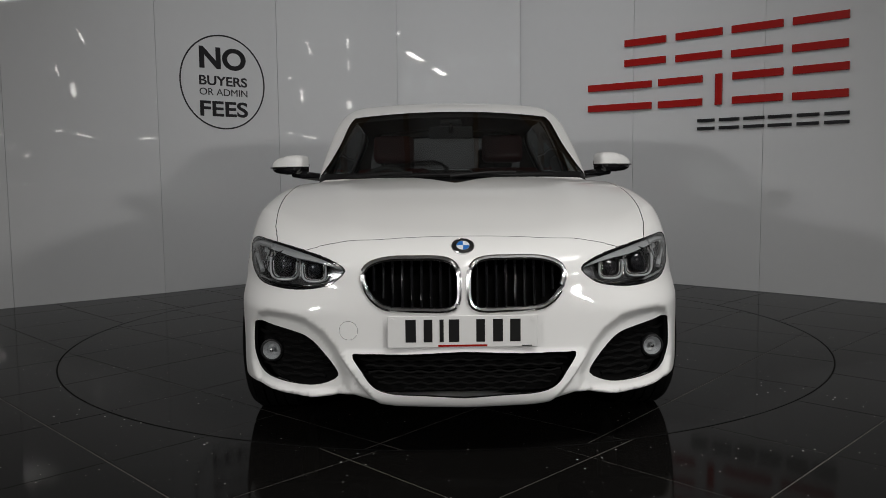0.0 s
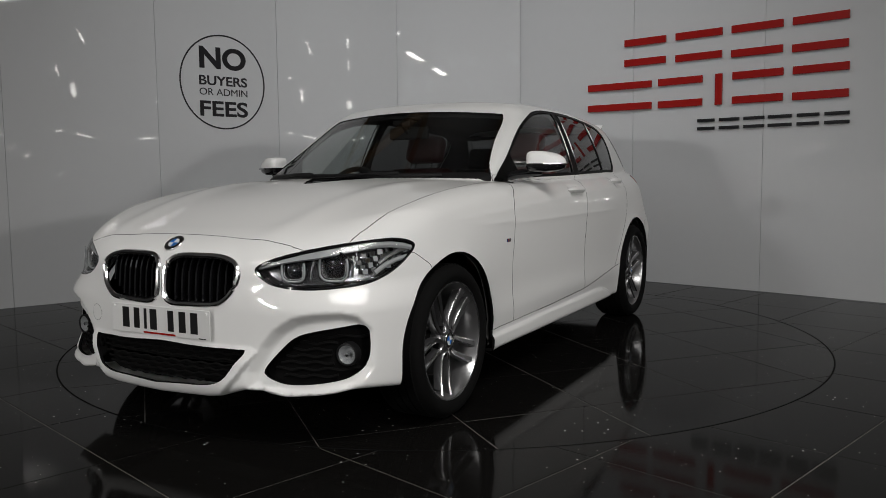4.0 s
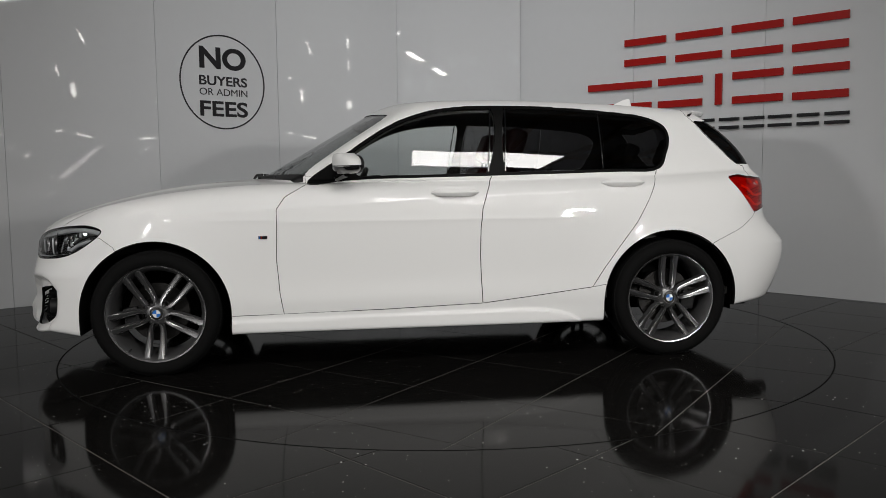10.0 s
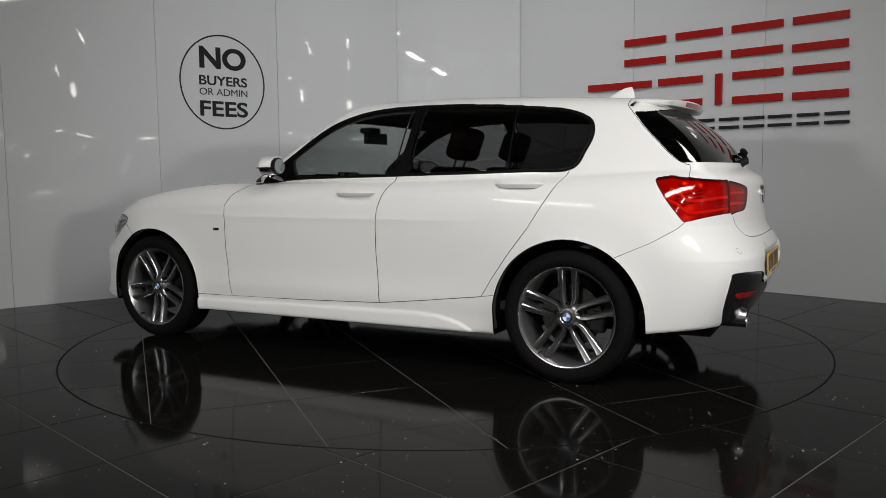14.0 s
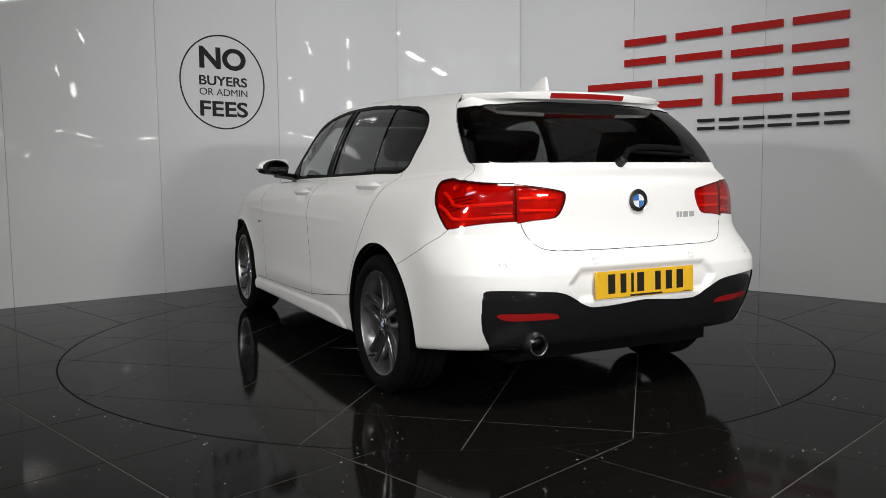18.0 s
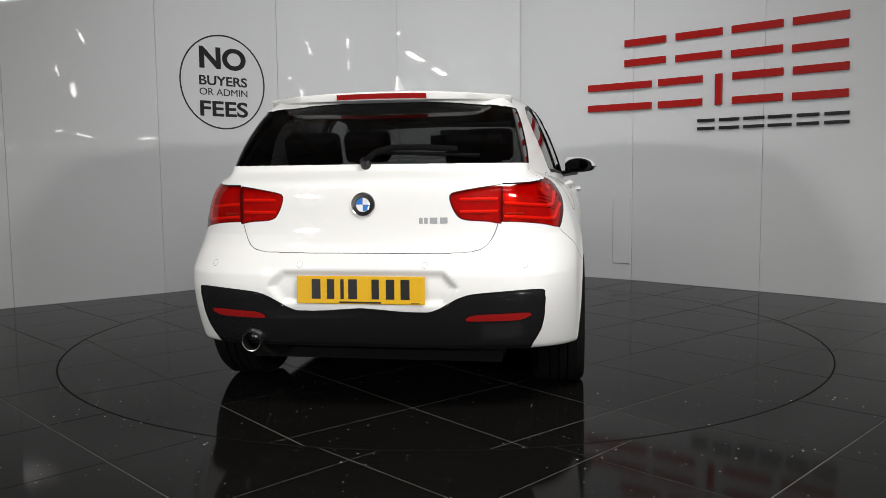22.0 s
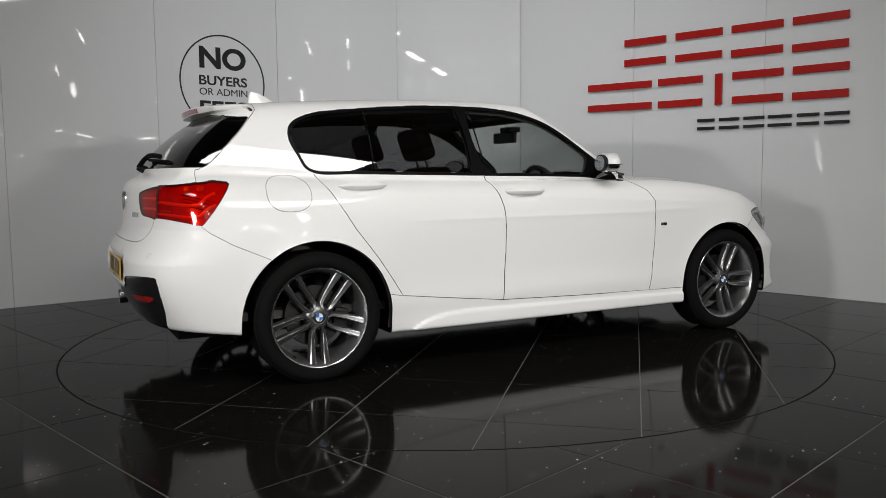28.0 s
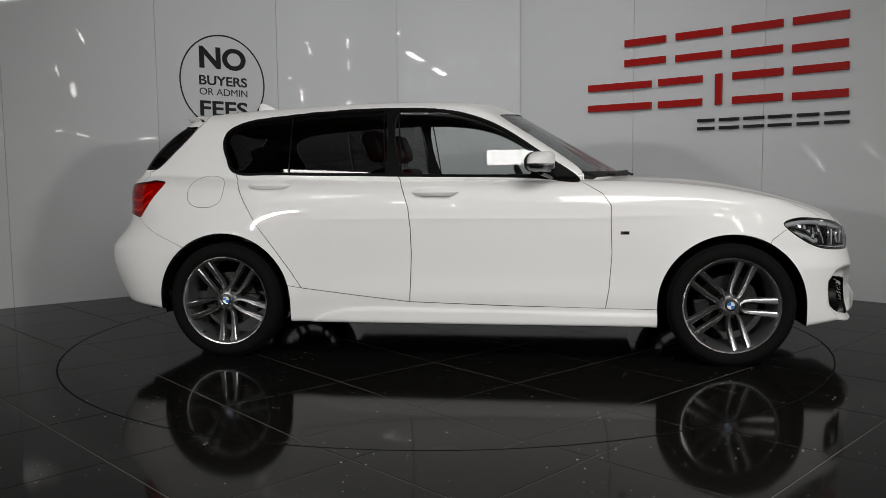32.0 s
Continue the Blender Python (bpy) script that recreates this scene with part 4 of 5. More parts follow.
# ---- front end ----
def skin_tube(name, pts, side, r, mat, parent, lift=0.0, s=1, closed=True, label=""):
    P = []
    for u, v in pts:
        p, n = on_skin(u, v, side)
        P.append(flip(p + n * lift, s))
    return part(name, tube_bm(P, r, 8, closed), mat, parent, label, True)


for _s in (1, -1):
    g = skin.panel("grille", "kidney_grille", MATT_BLACK, car, both=False, mirror=_s < 0, sink=0.060, inset=-0.01, flange=0, label="black grille in a chrome surround")
    skin_tube("chrome_ring", KIDNEY[::2], "f", 0.0105, CHROME_SOFT, g, 0.000, _s, label="chrome ring")
    for i in range(9):
        y = 0.047 + 0.0335 * i
        z1, z0 = 0.697 - max(0, y - 0.25) * 0.25, 0.532 + max(0, y - 0.24) * 0.75
        pts = [on_skin(y, z, "f")[0] + Vector((-0.030, 0, 0)) for z in np.linspace(z0, z1, 7)]
        bm = bmesh.new()
        prev = None
        for p in pts:
            ring = [bm.verts.new((p.x + dx, (p.y + dy) * _s, p.z)) for dx, dy in ((-0.035, -0.004), (0.004, -0.0045), (0.008, 0), (0.004, 0.0045), (-0.035, 0.004))]
            if prev:
                for k in range(5):
                    bm.faces.new((prev[k], prev[(k + 1) % 5], ring[(k + 1) % 5], ring[k]))
            prev = ring
        bmesh.ops.recalc_face_normals(bm, faces=bm.faces[:])
        part("slat", bm, BLACK_GLOSS, g)
    f = skin.panel("fog_hole", "fog_light_bay", MATT_BLACK, car, both=False, mirror=_s < 0, sink=0.045, inset=-0.01, flange=0, label="black textured fog light recess")
    for k in range(7):
        z = 0.272 + 0.0235 * k
        row = [y for y in np.linspace(0.45, 0.775, 40) if within(FOGHOLE, np.array([y]), np.array([z]))[0] < -0.012 and math.hypot(y - 0.712, z - 0.350) > 0.052 and (y < 0.70 or abs(z - 0.35) > 0.05)]
        if len(row) > 4:
            pts = [on_skin(y, z, "f")[0] - Vector((0.040, 0, 0.0)) + Vector((0, 0, 0.004 * math.sin(y * 75 + (k % 2) * math.pi))) for y in row]
            part("rib", tube_bm([flip(p, _s) for p in pts], 0.0065, 6), MATT_BLACK, f)
    p, n = on_skin(0.712, 0.350, "f")
    d = Vector((1, 0.12 * _s, 0))
    c = flip(p, _s) - d * 0.020
    lampm = facing(c, d)
    part("fog_light_bowl", lathe_bm([(0.001, -0.022), (0.02, -0.018), (0.034, 0.0)], 32, "Z"), LAMP_WHITE, f, "silvered fog light bowl", True, lampm)
    part("fog_light_bezel", lathe_bm([(0.034, 0.0), (0.037, 0.005), (0.042, 0.003), (0.044, -0.03)], 32, "Z"), BLACK_PLASTIC, f, "", True, lampm)
    part("fog_light_lens", lathe_bm([(0.001, 0.010), (0.018, 0.009), (0.034, 0.004)], 32, "Z"), GLASS_LAMP, f, "", True, lampm)
    part("fog_light_bulb", lathe_bm([(0.001, 0.004), (0.007, 0.002), (0.009, -0.018)], 16, "Z"), SILVER, f, "", True, lampm)

bay = skin.panel("intake", "lower_intake", MATT_BLACK, car, sink=0.07, inset=-0.01, flange=0, label="black lower air intake with a wavy mesh")
for k in range(6):
    z = 0.250 + 0.0195 * k
    row = [y for y in np.linspace(-0.40, 0.40, 90) if within(INTAKE, np.array([abs(y)]), np.array([z]))[0] < -0.012]
    if len(row) > 4:
        part("mesh_bar", tube_bm([on_skin(y, z, "f")[0] - Vector((0.035, 0, 0)) + Vector((0, 0, 0.003 * math.sin(y * 90 + (k % 2) * math.pi))) for y in row], 0.0048, 6), MATT_BLACK, bay)

p, n = on_skin(0.0, 0.741, "f")
roundel("front_badge", BADGE, car, facing(p - n * 0.002, n))


def number_plate(name, mat, m, red):
    pl = part(name, box_bm(-0.26, 0.26, -0.0555, 0.0555, 0, 0.004, 0.0015, 1), mat, car, m=m)
    for x, w in ((-0.180, 0.036), (-0.120, 0.030), (-0.073, 0.014), (-0.030, 0.036), (0.062, 0.030), (0.122, 0.034), (0.182, 0.036)):
        part("plate_bar", box_bm(x - w / 2, x + w / 2, -0.036, 0.043, 0.0042, 0.0052), INK, pl)
    part("plate_bar", box_bm(-0.085, 0.085, -0.0525, -0.0455, 0.0042, 0.0050), RED_SIGN if red else INK, pl)
    part("plate_bar", box_bm(0.205, 0.24, -0.0525, -0.049, 0.0042, 0.0050), INK, pl)
    for s in (-1, 1):
        part("plate_screw", disc_bm(0.006, 0.004, 12), PLATE_WHITE if red else PLATE_YELLOW, pl, m=Matrix.Translation((s * 0.243, 0.043, 0.004)))
    return pl


number_plate("front_number_plate", PLATE_WHITE, facing((2.083, -0.006, 0.452), (1, 0, 0.0)), True)
number_plate("rear_number_plate", PLATE_YELLOW, facing((-2.166, 0.003, 0.541), (-1, 0, 0.03)), False)


def ring_seam(name, u, v, side, r, s, parent, tube=0.0016, mat=None):
    pts = [(u + r * math.cos(2 * math.pi * i / 40), v + r * math.sin(2 * math.pi * i / 40)) for i in range(40)]
    return skin_tube(name, pts, side, tube, mat or MATT_BLACK, parent, -0.0006, s)


ring_seam("towing_eye_cover", 0.405, 0.452, "f", 0.033, -1, car, 0.0010, SILVER)
_flap = [(2 * math.pi * i / 48) for i in range(48)]
_flap = [(-1.463 + 0.106 * math.copysign(abs(math.cos(a)) ** 0.8, math.cos(a)), 0.913 + 0.086 * math.copysign(abs(math.sin(a)) ** 0.8, math.sin(a))) for a in _flap]
skin_tube("fuel_flap", _flap, "s", 0.0014, MATT_BLACK, car, -0.0006, -1)
for _y, _z in ((0.643, 0.638), (0.255, 0.640)):
    for _s in (1, -1):
        ring_seam("parking_sensor", _y, _z, "r", 0.0115, _s, car, 0.0010, SILVER)

# head lights
for _s in (1, -1):
    h = [o for o in car.children if o.name.startswith("headlight")][0 if _s > 0 else 1]
    for (y, z, r) in ((0.660, 0.663, 0.054), (0.540, 0.655, 0.044)):
        p, n = on_skin(y, z, "f")
        d = Vector((1.0, 0.22, 0.02)).normalized()
        c = p - d * 0.028
        m = facing(flip(c, _s), flip(d, _s))
        part("mask", disc_bm(r * 1.10, 0.004, 32), BLACK_GLOSS, h, "black lamp mask", m=m @ Matrix.Translation((0, 0, -0.020)))
        part("projector_lens", lathe_bm([(0.001, 0.010), (r * 0.3, 0.008), (r * 0.55, 0.0), (r * 0.62, -0.018)], 32, "Z"), LENS_DARK, h, "", True, m)
        part("bezel", lathe_bm([(r * 0.62, -0.016), (r * 0.70, -0.006), (r * 0.74, -0.016)], 40, "Z"), SILVER, h, "", True, m)
        arc = [(r * 1.02 * math.copysign(abs(math.cos(radians(a))) ** 0.62, math.cos(radians(a))), r * 0.92 * math.copysign(abs(math.sin(radians(a))) ** 0.62, math.sin(radians(a))), 0.002) for a in range(150, 391, 12)]
        part("light_ring", tube_bm(arc, 0.0040, 8), LAMP_WHITE, h, "pale light guide ring", True, m)
        inner = [(r * 0.84 * math.copysign(abs(math.cos(radians(a))) ** 0.62, math.cos(radians(a))), r * 0.76 * math.copysign(abs(math.sin(radians(a))) ** 0.62, math.sin(radians(a))), -0.004) for a in range(160, 381, 12)]
        part("inner_ring", tube_bm(inner, 0.0030, 6), SILVER, h, "", True, m)
    # pale brow along the upper edge, chrome keel below, silver side block
    brow = [(y, z) for y, z in ((0.425, 0.668), (0.50, 0.698), (0.56, 0.716), (0.62, 0.730), (0.68, 0.743), (0.735, 0.753))]
    bm = bmesh.new()
    prev = None
    for i, (y, z) in enumerate(brow):
        w = 0.006 + 0.020 * min(1, i / 3)
        p0, n0 = on_skin(y, z, "f")
        p1, n1 = on_skin(y, z - w, "f")
        ring = [bm.verts.new(flip(q, _s)) for q in (p0 - n0 * 0.010, p1 - n1 * 0.012, p1 - n1 * 0.024, p0 - n0 * 0.022)]
        if prev:
            for k in range(4):
                bm.faces.new((prev[k], prev[(k + 1) % 4], ring[(k + 1) % 4], ring[k]))
        else:
            bm.faces.new(ring)
        prev = ring
    bm.faces.new(prev)
    bmesh.ops.recalc_face_normals(bm, faces=bm.faces[:])
    part("brow", bm, LAMP_WHITE, h, "pale silver brow")
    # outer end of the brow and the facetted reflectors behind the lens
    tip = [on_skin(x, z, "s") for x, z in ((1.80, 0.738), (1.74, 0.742), (1.69, 0.741), (1.64, 0.733), (1.605, 0.722))]
    part("brow_tip", tube_bm([flip(p - n * 0.016, _s) for p, n in tip], 0.012, 8), LAMP_WHITE, h, "", True)
    rnd = random.Random(7)
    for k in range(24):
        x, z = 1.645 + 0.0075 * k, 0.640 + 0.020 * (k % 4) + 0.035 * (1 - k / 23)
        p, n = on_skin(x, z, "s")
        m = facing(flip(p - n * 0.030, _s), flip(n + Vector((rnd.uniform(-0.4, 0.4), 0, rnd.uniform(-0.3, 0.4))), _s))
        part("reflector", box_bm(-0.010, 0.010, -0.010, 0.010, -0.002, 0.002, 0.001, 1), (CHROME, SILVER, LAMP_WHITE)[k % 3], h, m=m)
    for y in (0.605, 0.722):
        pts = [on_skin(y, z, "f") for z in (0.625, 0.66, 0.70, 0.725)]
        part("divider", tube_bm([flip(p - n * 0.028, _s) for p, n in pts], 0.0055, 6), SILVER, h, "", True)
    keel = [on_skin(y, z, "f") for y, z in ((0.455, 0.625), (0.50, 0.606), (0.56, 0.600), (0.62, 0.602), (0.68, 0.604), (0.73, 0.612))]
    keel += [on_skin(x, z, "s") for x, z in ((1.755, 0.618), (1.70, 0.640), (1.65, 0.672), (1.61, 0.703))]
    part("keel", tube_bm([flip(p - n * 0.010, _s) for p, n in keel], 0.0060, 8), CHROME, h, "chrome keel", True)
    side = [on_skin(x, z, "s") for x, z in ((1.60, 0.722), (1.66, 0.712), (1.71, 0.695), (1.75, 0.67))]
    part("side_reflector", tube_bm([flip(p - n * 0.02, _s) for p, n in side], 0.012, 8), SILVER, h, "", True)
    part("side_marker", tube_bm([flip(p - n * 0.022 + Vector((0.02, 0, -0.03)), _s) for p, n in side], 0.009, 8), LAMP_WHITE, h, "", True)


# ---- rear end ----
def spoiler_bm():
    bm = bmesh.new()
    prev = None
    ys = np.linspace(-0.556, 0.556, 41)
    for y in ys:
        a = abs(y)
        end = min(-1.606, -1.770 + 0.24 * a * a + 7.0 * max(0, a - 0.40) ** 2)
        roof = lambda x: float(at(ROOF, x)) - 0.075 * y * y - 0.10 * y**4
        top = [(x, y, roof(x) + 0.004 * math.sin(math.pi * k / 7)) for k, x in enumerate(np.linspace(-1.585, end, 8))]
        zt = top[-1][2]
        f = 1 - 0.78 * (a / 0.556) ** 3
        low = [(end - 0.001, y, zt - 0.006 * f), (end + 0.010, y, zt - 0.034 * f), (max(end + 0.014, -1.69 + 0.22 * a * a), y, zt - 0.044 * f), (max(end + 0.022, -1.61 + 0.15 * a * a), y, max(1.30 - 0.10 * a * a, zt - 0.075 * f)), (-1.56, y, 1.33 - 0.13 * y * y)]
        ring = [bm.verts.new(v) for v in top + low]
        if prev:
            for k in range(len(ring)):
                bm.faces.new((prev[k], prev[(k + 1) % len(ring)], ring[(k + 1) % len(ring)], ring[k]))
        else:
            bm.faces.new(ring)
        prev = ring
    bm.faces.new(prev)
    bmesh.ops.recalc_face_normals(bm, faces=bm.faces[:])
    return bm


sp = part("roof_spoiler", spoiler_bm(), PAINT, car, "", True)
bm = bmesh.new()
prev = None
for y in np.linspace(-0.200, 0.200, 13):
    end = -1.768 + 0.24 * y * y
    z = float(at(ROOF, end)) - 0.075 * y * y
    ring = [bm.verts.new(v) for v in ((end + 0.02, y, z - 0.007), (end - 0.006, y, z - 0.008), (end + 0.003, y, z - 0.030), (end + 0.03, y, z - 0.029))]
    if prev:
        for k in range(4):
            bm.faces.new((prev[k], prev[(k + 1) % 4], ring[(k + 1) % 4], ring[k]))
    else:
        bm.faces.new(ring)
    prev = ring
bm.faces.new(prev)
bmesh.ops.recalc_face_normals(bm, faces=bm.faces[:])
part("brake_light", bm, RED_LENS, sp, "red high-level brake light")
p, n = on_skin(0.0, 0.877, "r")
roundel("rear_badge", badge_mesh(0.049), car, facing(p + n * 0.003, n))
for _y, _w in ((-0.232, 0.014), (-0.252, 0.014), (-0.282, 0.030), (-0.322, 0.030)):
    p, n = on_skin(_y, 0.812, "r")
    part("badge_bar", box_bm(-_w / 2, _w / 2, -0.012, 0.012, -0.001, 0.003, 0.001, 1), LAMP_WHITE, car, "pale silver badge bar", m=facing(p, n))
for _s in (1, -1):
    p, n = on_skin(0.811, 0.689, "s")
    bd = part("fender_badge", box_bm(-0.022, 0.022, -0.008, 0.008, 0, 0.003, 0.001, 1), DIFFUSER_GREY, car, m=facing(flip(p, _s), flip(n, _s)))
    for k, mt in enumerate((BLUE, INK, RED_SIGN)):
        x = (-0.017 + 0.005 * k)
        part("badge_stripe", box_bm(x - 0.002, x + 0.002, -0.007, 0.007, 0.0031, 0.0038), mt, bd)
part("exhaust_tip", lathe_bm([(0.0345, -2.140), (0.0365, -2.154), (0.0405, -2.156), (0.0435, -2.148), (0.0435, -2.0)], 40, "X"), SILVER, car, "round chrome exhaust tip", True, pose(0.05, 0.490, 0.310))
part("exhaust_inside", lathe_bm([(0.001, -2.02), (0.034, -2.02), (0.0345, -2.140)], 32, "X"), MATT_BLACK, car, m=pose(0.05, 0.490, 0.310))
part("silencer", lathe_bm([(0.001, -1.98), (0.09, -1.96), (0.10, -1.75), (0.001, -1.72)], 24, "X"), STEEL, car, "", True, pose(0, 0.45, 0.32))

# rear wiper
p, n = on_skin(0.012, 1.036, "r")
w = part("rear_wiper", lathe_bm([(0.001, 0.040), (0.018, 0.036), (0.022, 0.0), (0.022, -0.01)], 20, "Z"), BLACK_PLASTIC, car, "black rear wiper", True, facing(p, n))
arm = []
for y, z in ((0.012, 1.036), (-0.03, 1.072), (-0.10, 1.088), (-0.22, 1.088), (-0.36, 1.080)):
    q, nn = on_skin(y, z, "r")
    arm.append(w.matrix_basis.inverted() @ (q + nn * 0.030))
part("wiper_arm", tube_bm(arm, 0.013, 8), MATT_BLACK, w)
blade = []
for y in np.linspace(-0.05, -0.45, 9):
    q, nn = on_skin(y, 1.082 - 0.035 * abs(y), "r")
    blade.append(w.matrix_basis.inverted() @ (q + nn * 0.010))
part("wiper_blade", tube_bm(blade, 0.008, 6), MATT_BLACK, w)
# front wipers
for _y0, _y1 in ((-0.54, 0.0), (-0.02, 0.50)):
    pts = []
    for k in range(9):
        y = _y0 + (_y1 - _y0) * k / 8
        x = 0.893 - 0.50 * y * y
        pts.append((x, y, 0.987 + 0.006 * k / 8))
    wp = part("front_wiper", tube_bm(pts, 0.007, 6), BLACK_PLASTIC, car, "black windscreen wiper")
    part("wiper_arm", tube_bm([(pts[0][0] + 0.03, pts[0][1], 0.985), (pts[3][0] + 0.012, pts[3][1], 1.003), (pts[5][0] + 0.004, pts[5][1], 1.004)], 0.008, 6), BLACK_PLASTIC, wp)

# aerial fin
bm = bmesh.new()
prof = [(-1.27, 0.022, 1.398), (-1.30, 0.030, 1.412), (-1.35, 0.030, 1.440), (-1.39, 0.024, 1.458), (-1.425, 0.014, 1.463), (-1.435, 0.012, 1.440), (-1.445, 0.012, 1.385)]
prev = None
for x, w, z in prof:
    base = float(at(ROOF, x)) - 0.008
    ring = [bm.verts.new(v) for v in ((x, w, base), (x, w * 0.75, base + (z - base) * 0.5), (x, w * 0.25, max(z, base + 0.001)), (x, -w * 0.25, max(z, base + 0.001)), (x, -w * 0.75, base + (z - base) * 0.5), (x, -w, base))]
    if prev:
        for k in range(6):
            bm.faces.new((prev[k], prev[(k + 1) % 6], ring[(k + 1) % 6], ring[k]))
    prev = ring
bmesh.ops.recalc_face_normals(bm, faces=bm.faces[:])
part("aerial_fin", bm, PAINT, car, "white roof aerial fin", True)

# tail light guides
for _s in (1, -1):
    to = [o for o in car.children if o.name.startswith("tail_light_outer")][0 if _s > 0 else 1]
    ti = [o for o in car.children if o.name.startswith("tail_light_inner")][0 if _s > 0 else 1]
    for z0, z1 in ((0.925, 0.915), (0.870, 0.862)):
        pts = []
        for x, z in ((-1.80, z0), (-1.84, z0 - 0.02), (-1.875, z0 - 0.055), (-1.91, z0 - 0.06)):
            p, n = on_skin(x, z, "s")
            pts.append(flip(p - n * 0.012, _s))
        for y, z in ((0.66, z1 - 0.045), (0.60, z1 - 0.040), (0.56, z1 - 0.038)):
            p, n = on_skin(y, z, "r")
            pts.append(flip(p - n * 0.012, _s))
        part("light_guide", tube_bm(pts, 0.008, 8), RED_GUIDE, to, "bright red light guide", True)
    for z in (0.905, 0.855):
        pts = []
        for y in (0.535, 0.48, 0.43, 0.385):
            p, n = on_skin(y, z - 0.01, "r")
            pts.append(flip(p - n * 0.011, _s))
        part("light_guide", tube_bm(pts, 0.007, 8), RED_GUIDE, ti, "", True)
    # amber bowl high in the outer lamp and dark ribs below it
    for x, z in ((-1.86, 0.945), (-1.92, 0.938)):
        p, n = on_skin(x, z, "s")
        part("amber_bowl", lathe_bm([(0.001, 0.0), (0.012, 0.002), (0.017, 0.008)], 20, "Z"), AMBER, to, "amber indicator bowl", True, facing(flip(p - n * 0.013, _s), flip(n, _s)))
    for k in range(4):
        q = [on_skin(x, 0.905 - 0.016 * k - 0.25 * (x + 1.9), "s") for x in (-1.83, -1.87, -1.91, -1.94)]
        part("rib", tube_bm([flip(p - n * 0.0128, _s) for p, n in q], 0.0022, 6), DARK_RED, to, "", True)
    pts = [on_skin(y, 0.835, "r") for y in (0.64, 0.60, 0.565)]
    part("clear_strip", tube_bm([flip(p - n * 0.012, _s) for p, n in pts], 0.006, 6), LAMP_WHITE, to)

# bright seals between the side windows
for _s in (1, -1):
    for x0, z0, x1, z1 in ((-1.000, 1.018, -1.006, 1.325), (-0.452, 1.010, -0.482, 1.352), (-0.362, 1.008, -0.398, 1.352)):
        pts = [on_skin(x0 + (x1 - x0) * k / 6, z0 + (z1 - z0) * k / 6, "s") for k in range(7)]
        part("window_seal", tube_bm([flip(p - n * 0.001, _s) for p, n in pts], 0.0042, 6), BLACK_GLOSS, car, "", True)

# door handles
for _s in (1, -1):
    for hx, hz in ((-0.168, 0.902), (-1.091, 0.944)):
        pts = [on_skin(hx + d, hz, "s")[0] for d in np.linspace(0.125, -0.125, 11)]
        y0 = [q.y for q in pts]
        bm = bmesh.new()
        prev = None
        for k, q in enumerate(pts):
            e = abs(k - 5) / 5
            hgt = 0.017 * (1 - e**7) + 0.003
            out = max(y0[0] + (y0[-1] - y0[0]) * k / 10, q.y) + 0.004 + 0.023 * (1 - e**5)
            ring = []
            for a in range(10):
                t = 2 * math.pi * a / 10
                ring.append(bm.verts.new((q.x, _s * (out + 0.010 * math.cos(t) - 0.006 * abs(math.sin(t))), hz + hgt * math.sin(t))))
            if prev:
                for a in range(10):
                    bm.faces.new((prev[a], prev[(a + 1) % 10], ring[(a + 1) % 10], ring[a]))
            else:
                bm.faces.new(ring)
            prev = ring
        bm.faces.new(prev)
        bmesh.ops.recalc_face_normals(bm, faces=bm.faces[:])
        part("door_handle", bm, PAINT, car, "", True)


# door mirrors
def mirror_bm(cut, above):
    bm = bmesh.new()
    bmesh.ops.create_uvsphere(bm, u_segments=40, v_segments=24, radius=1.0)
    for v in bm.verts:
        x, y, z = v.co
        e = 3.0 if y > 0 else 6.0
        q = (abs(x) ** e + abs(y) ** e + abs(z) ** e) ** (1 / e)
        x, y, z = x / q, y / q, z / q
        taper = 1.0 - 0.30 * max(0, (y + 0.3) / 1.3) ** 1.6
        v.co = (max(x * 0.062 * taper, -0.038), y * 0.100 + 0.004, z * 0.062 * (taper if z > 0 else 0.70 - 0.16 * max(0, y)) - 0.003 * y)
    bmesh.ops.bisect_plane(bm, geom=bm.verts[:] + bm.edges[:] + bm.faces[:], plane_co=(0, 0, cut), plane_no=(0, 0, 1), clear_inner=above, clear_outer=not above)
    return bm


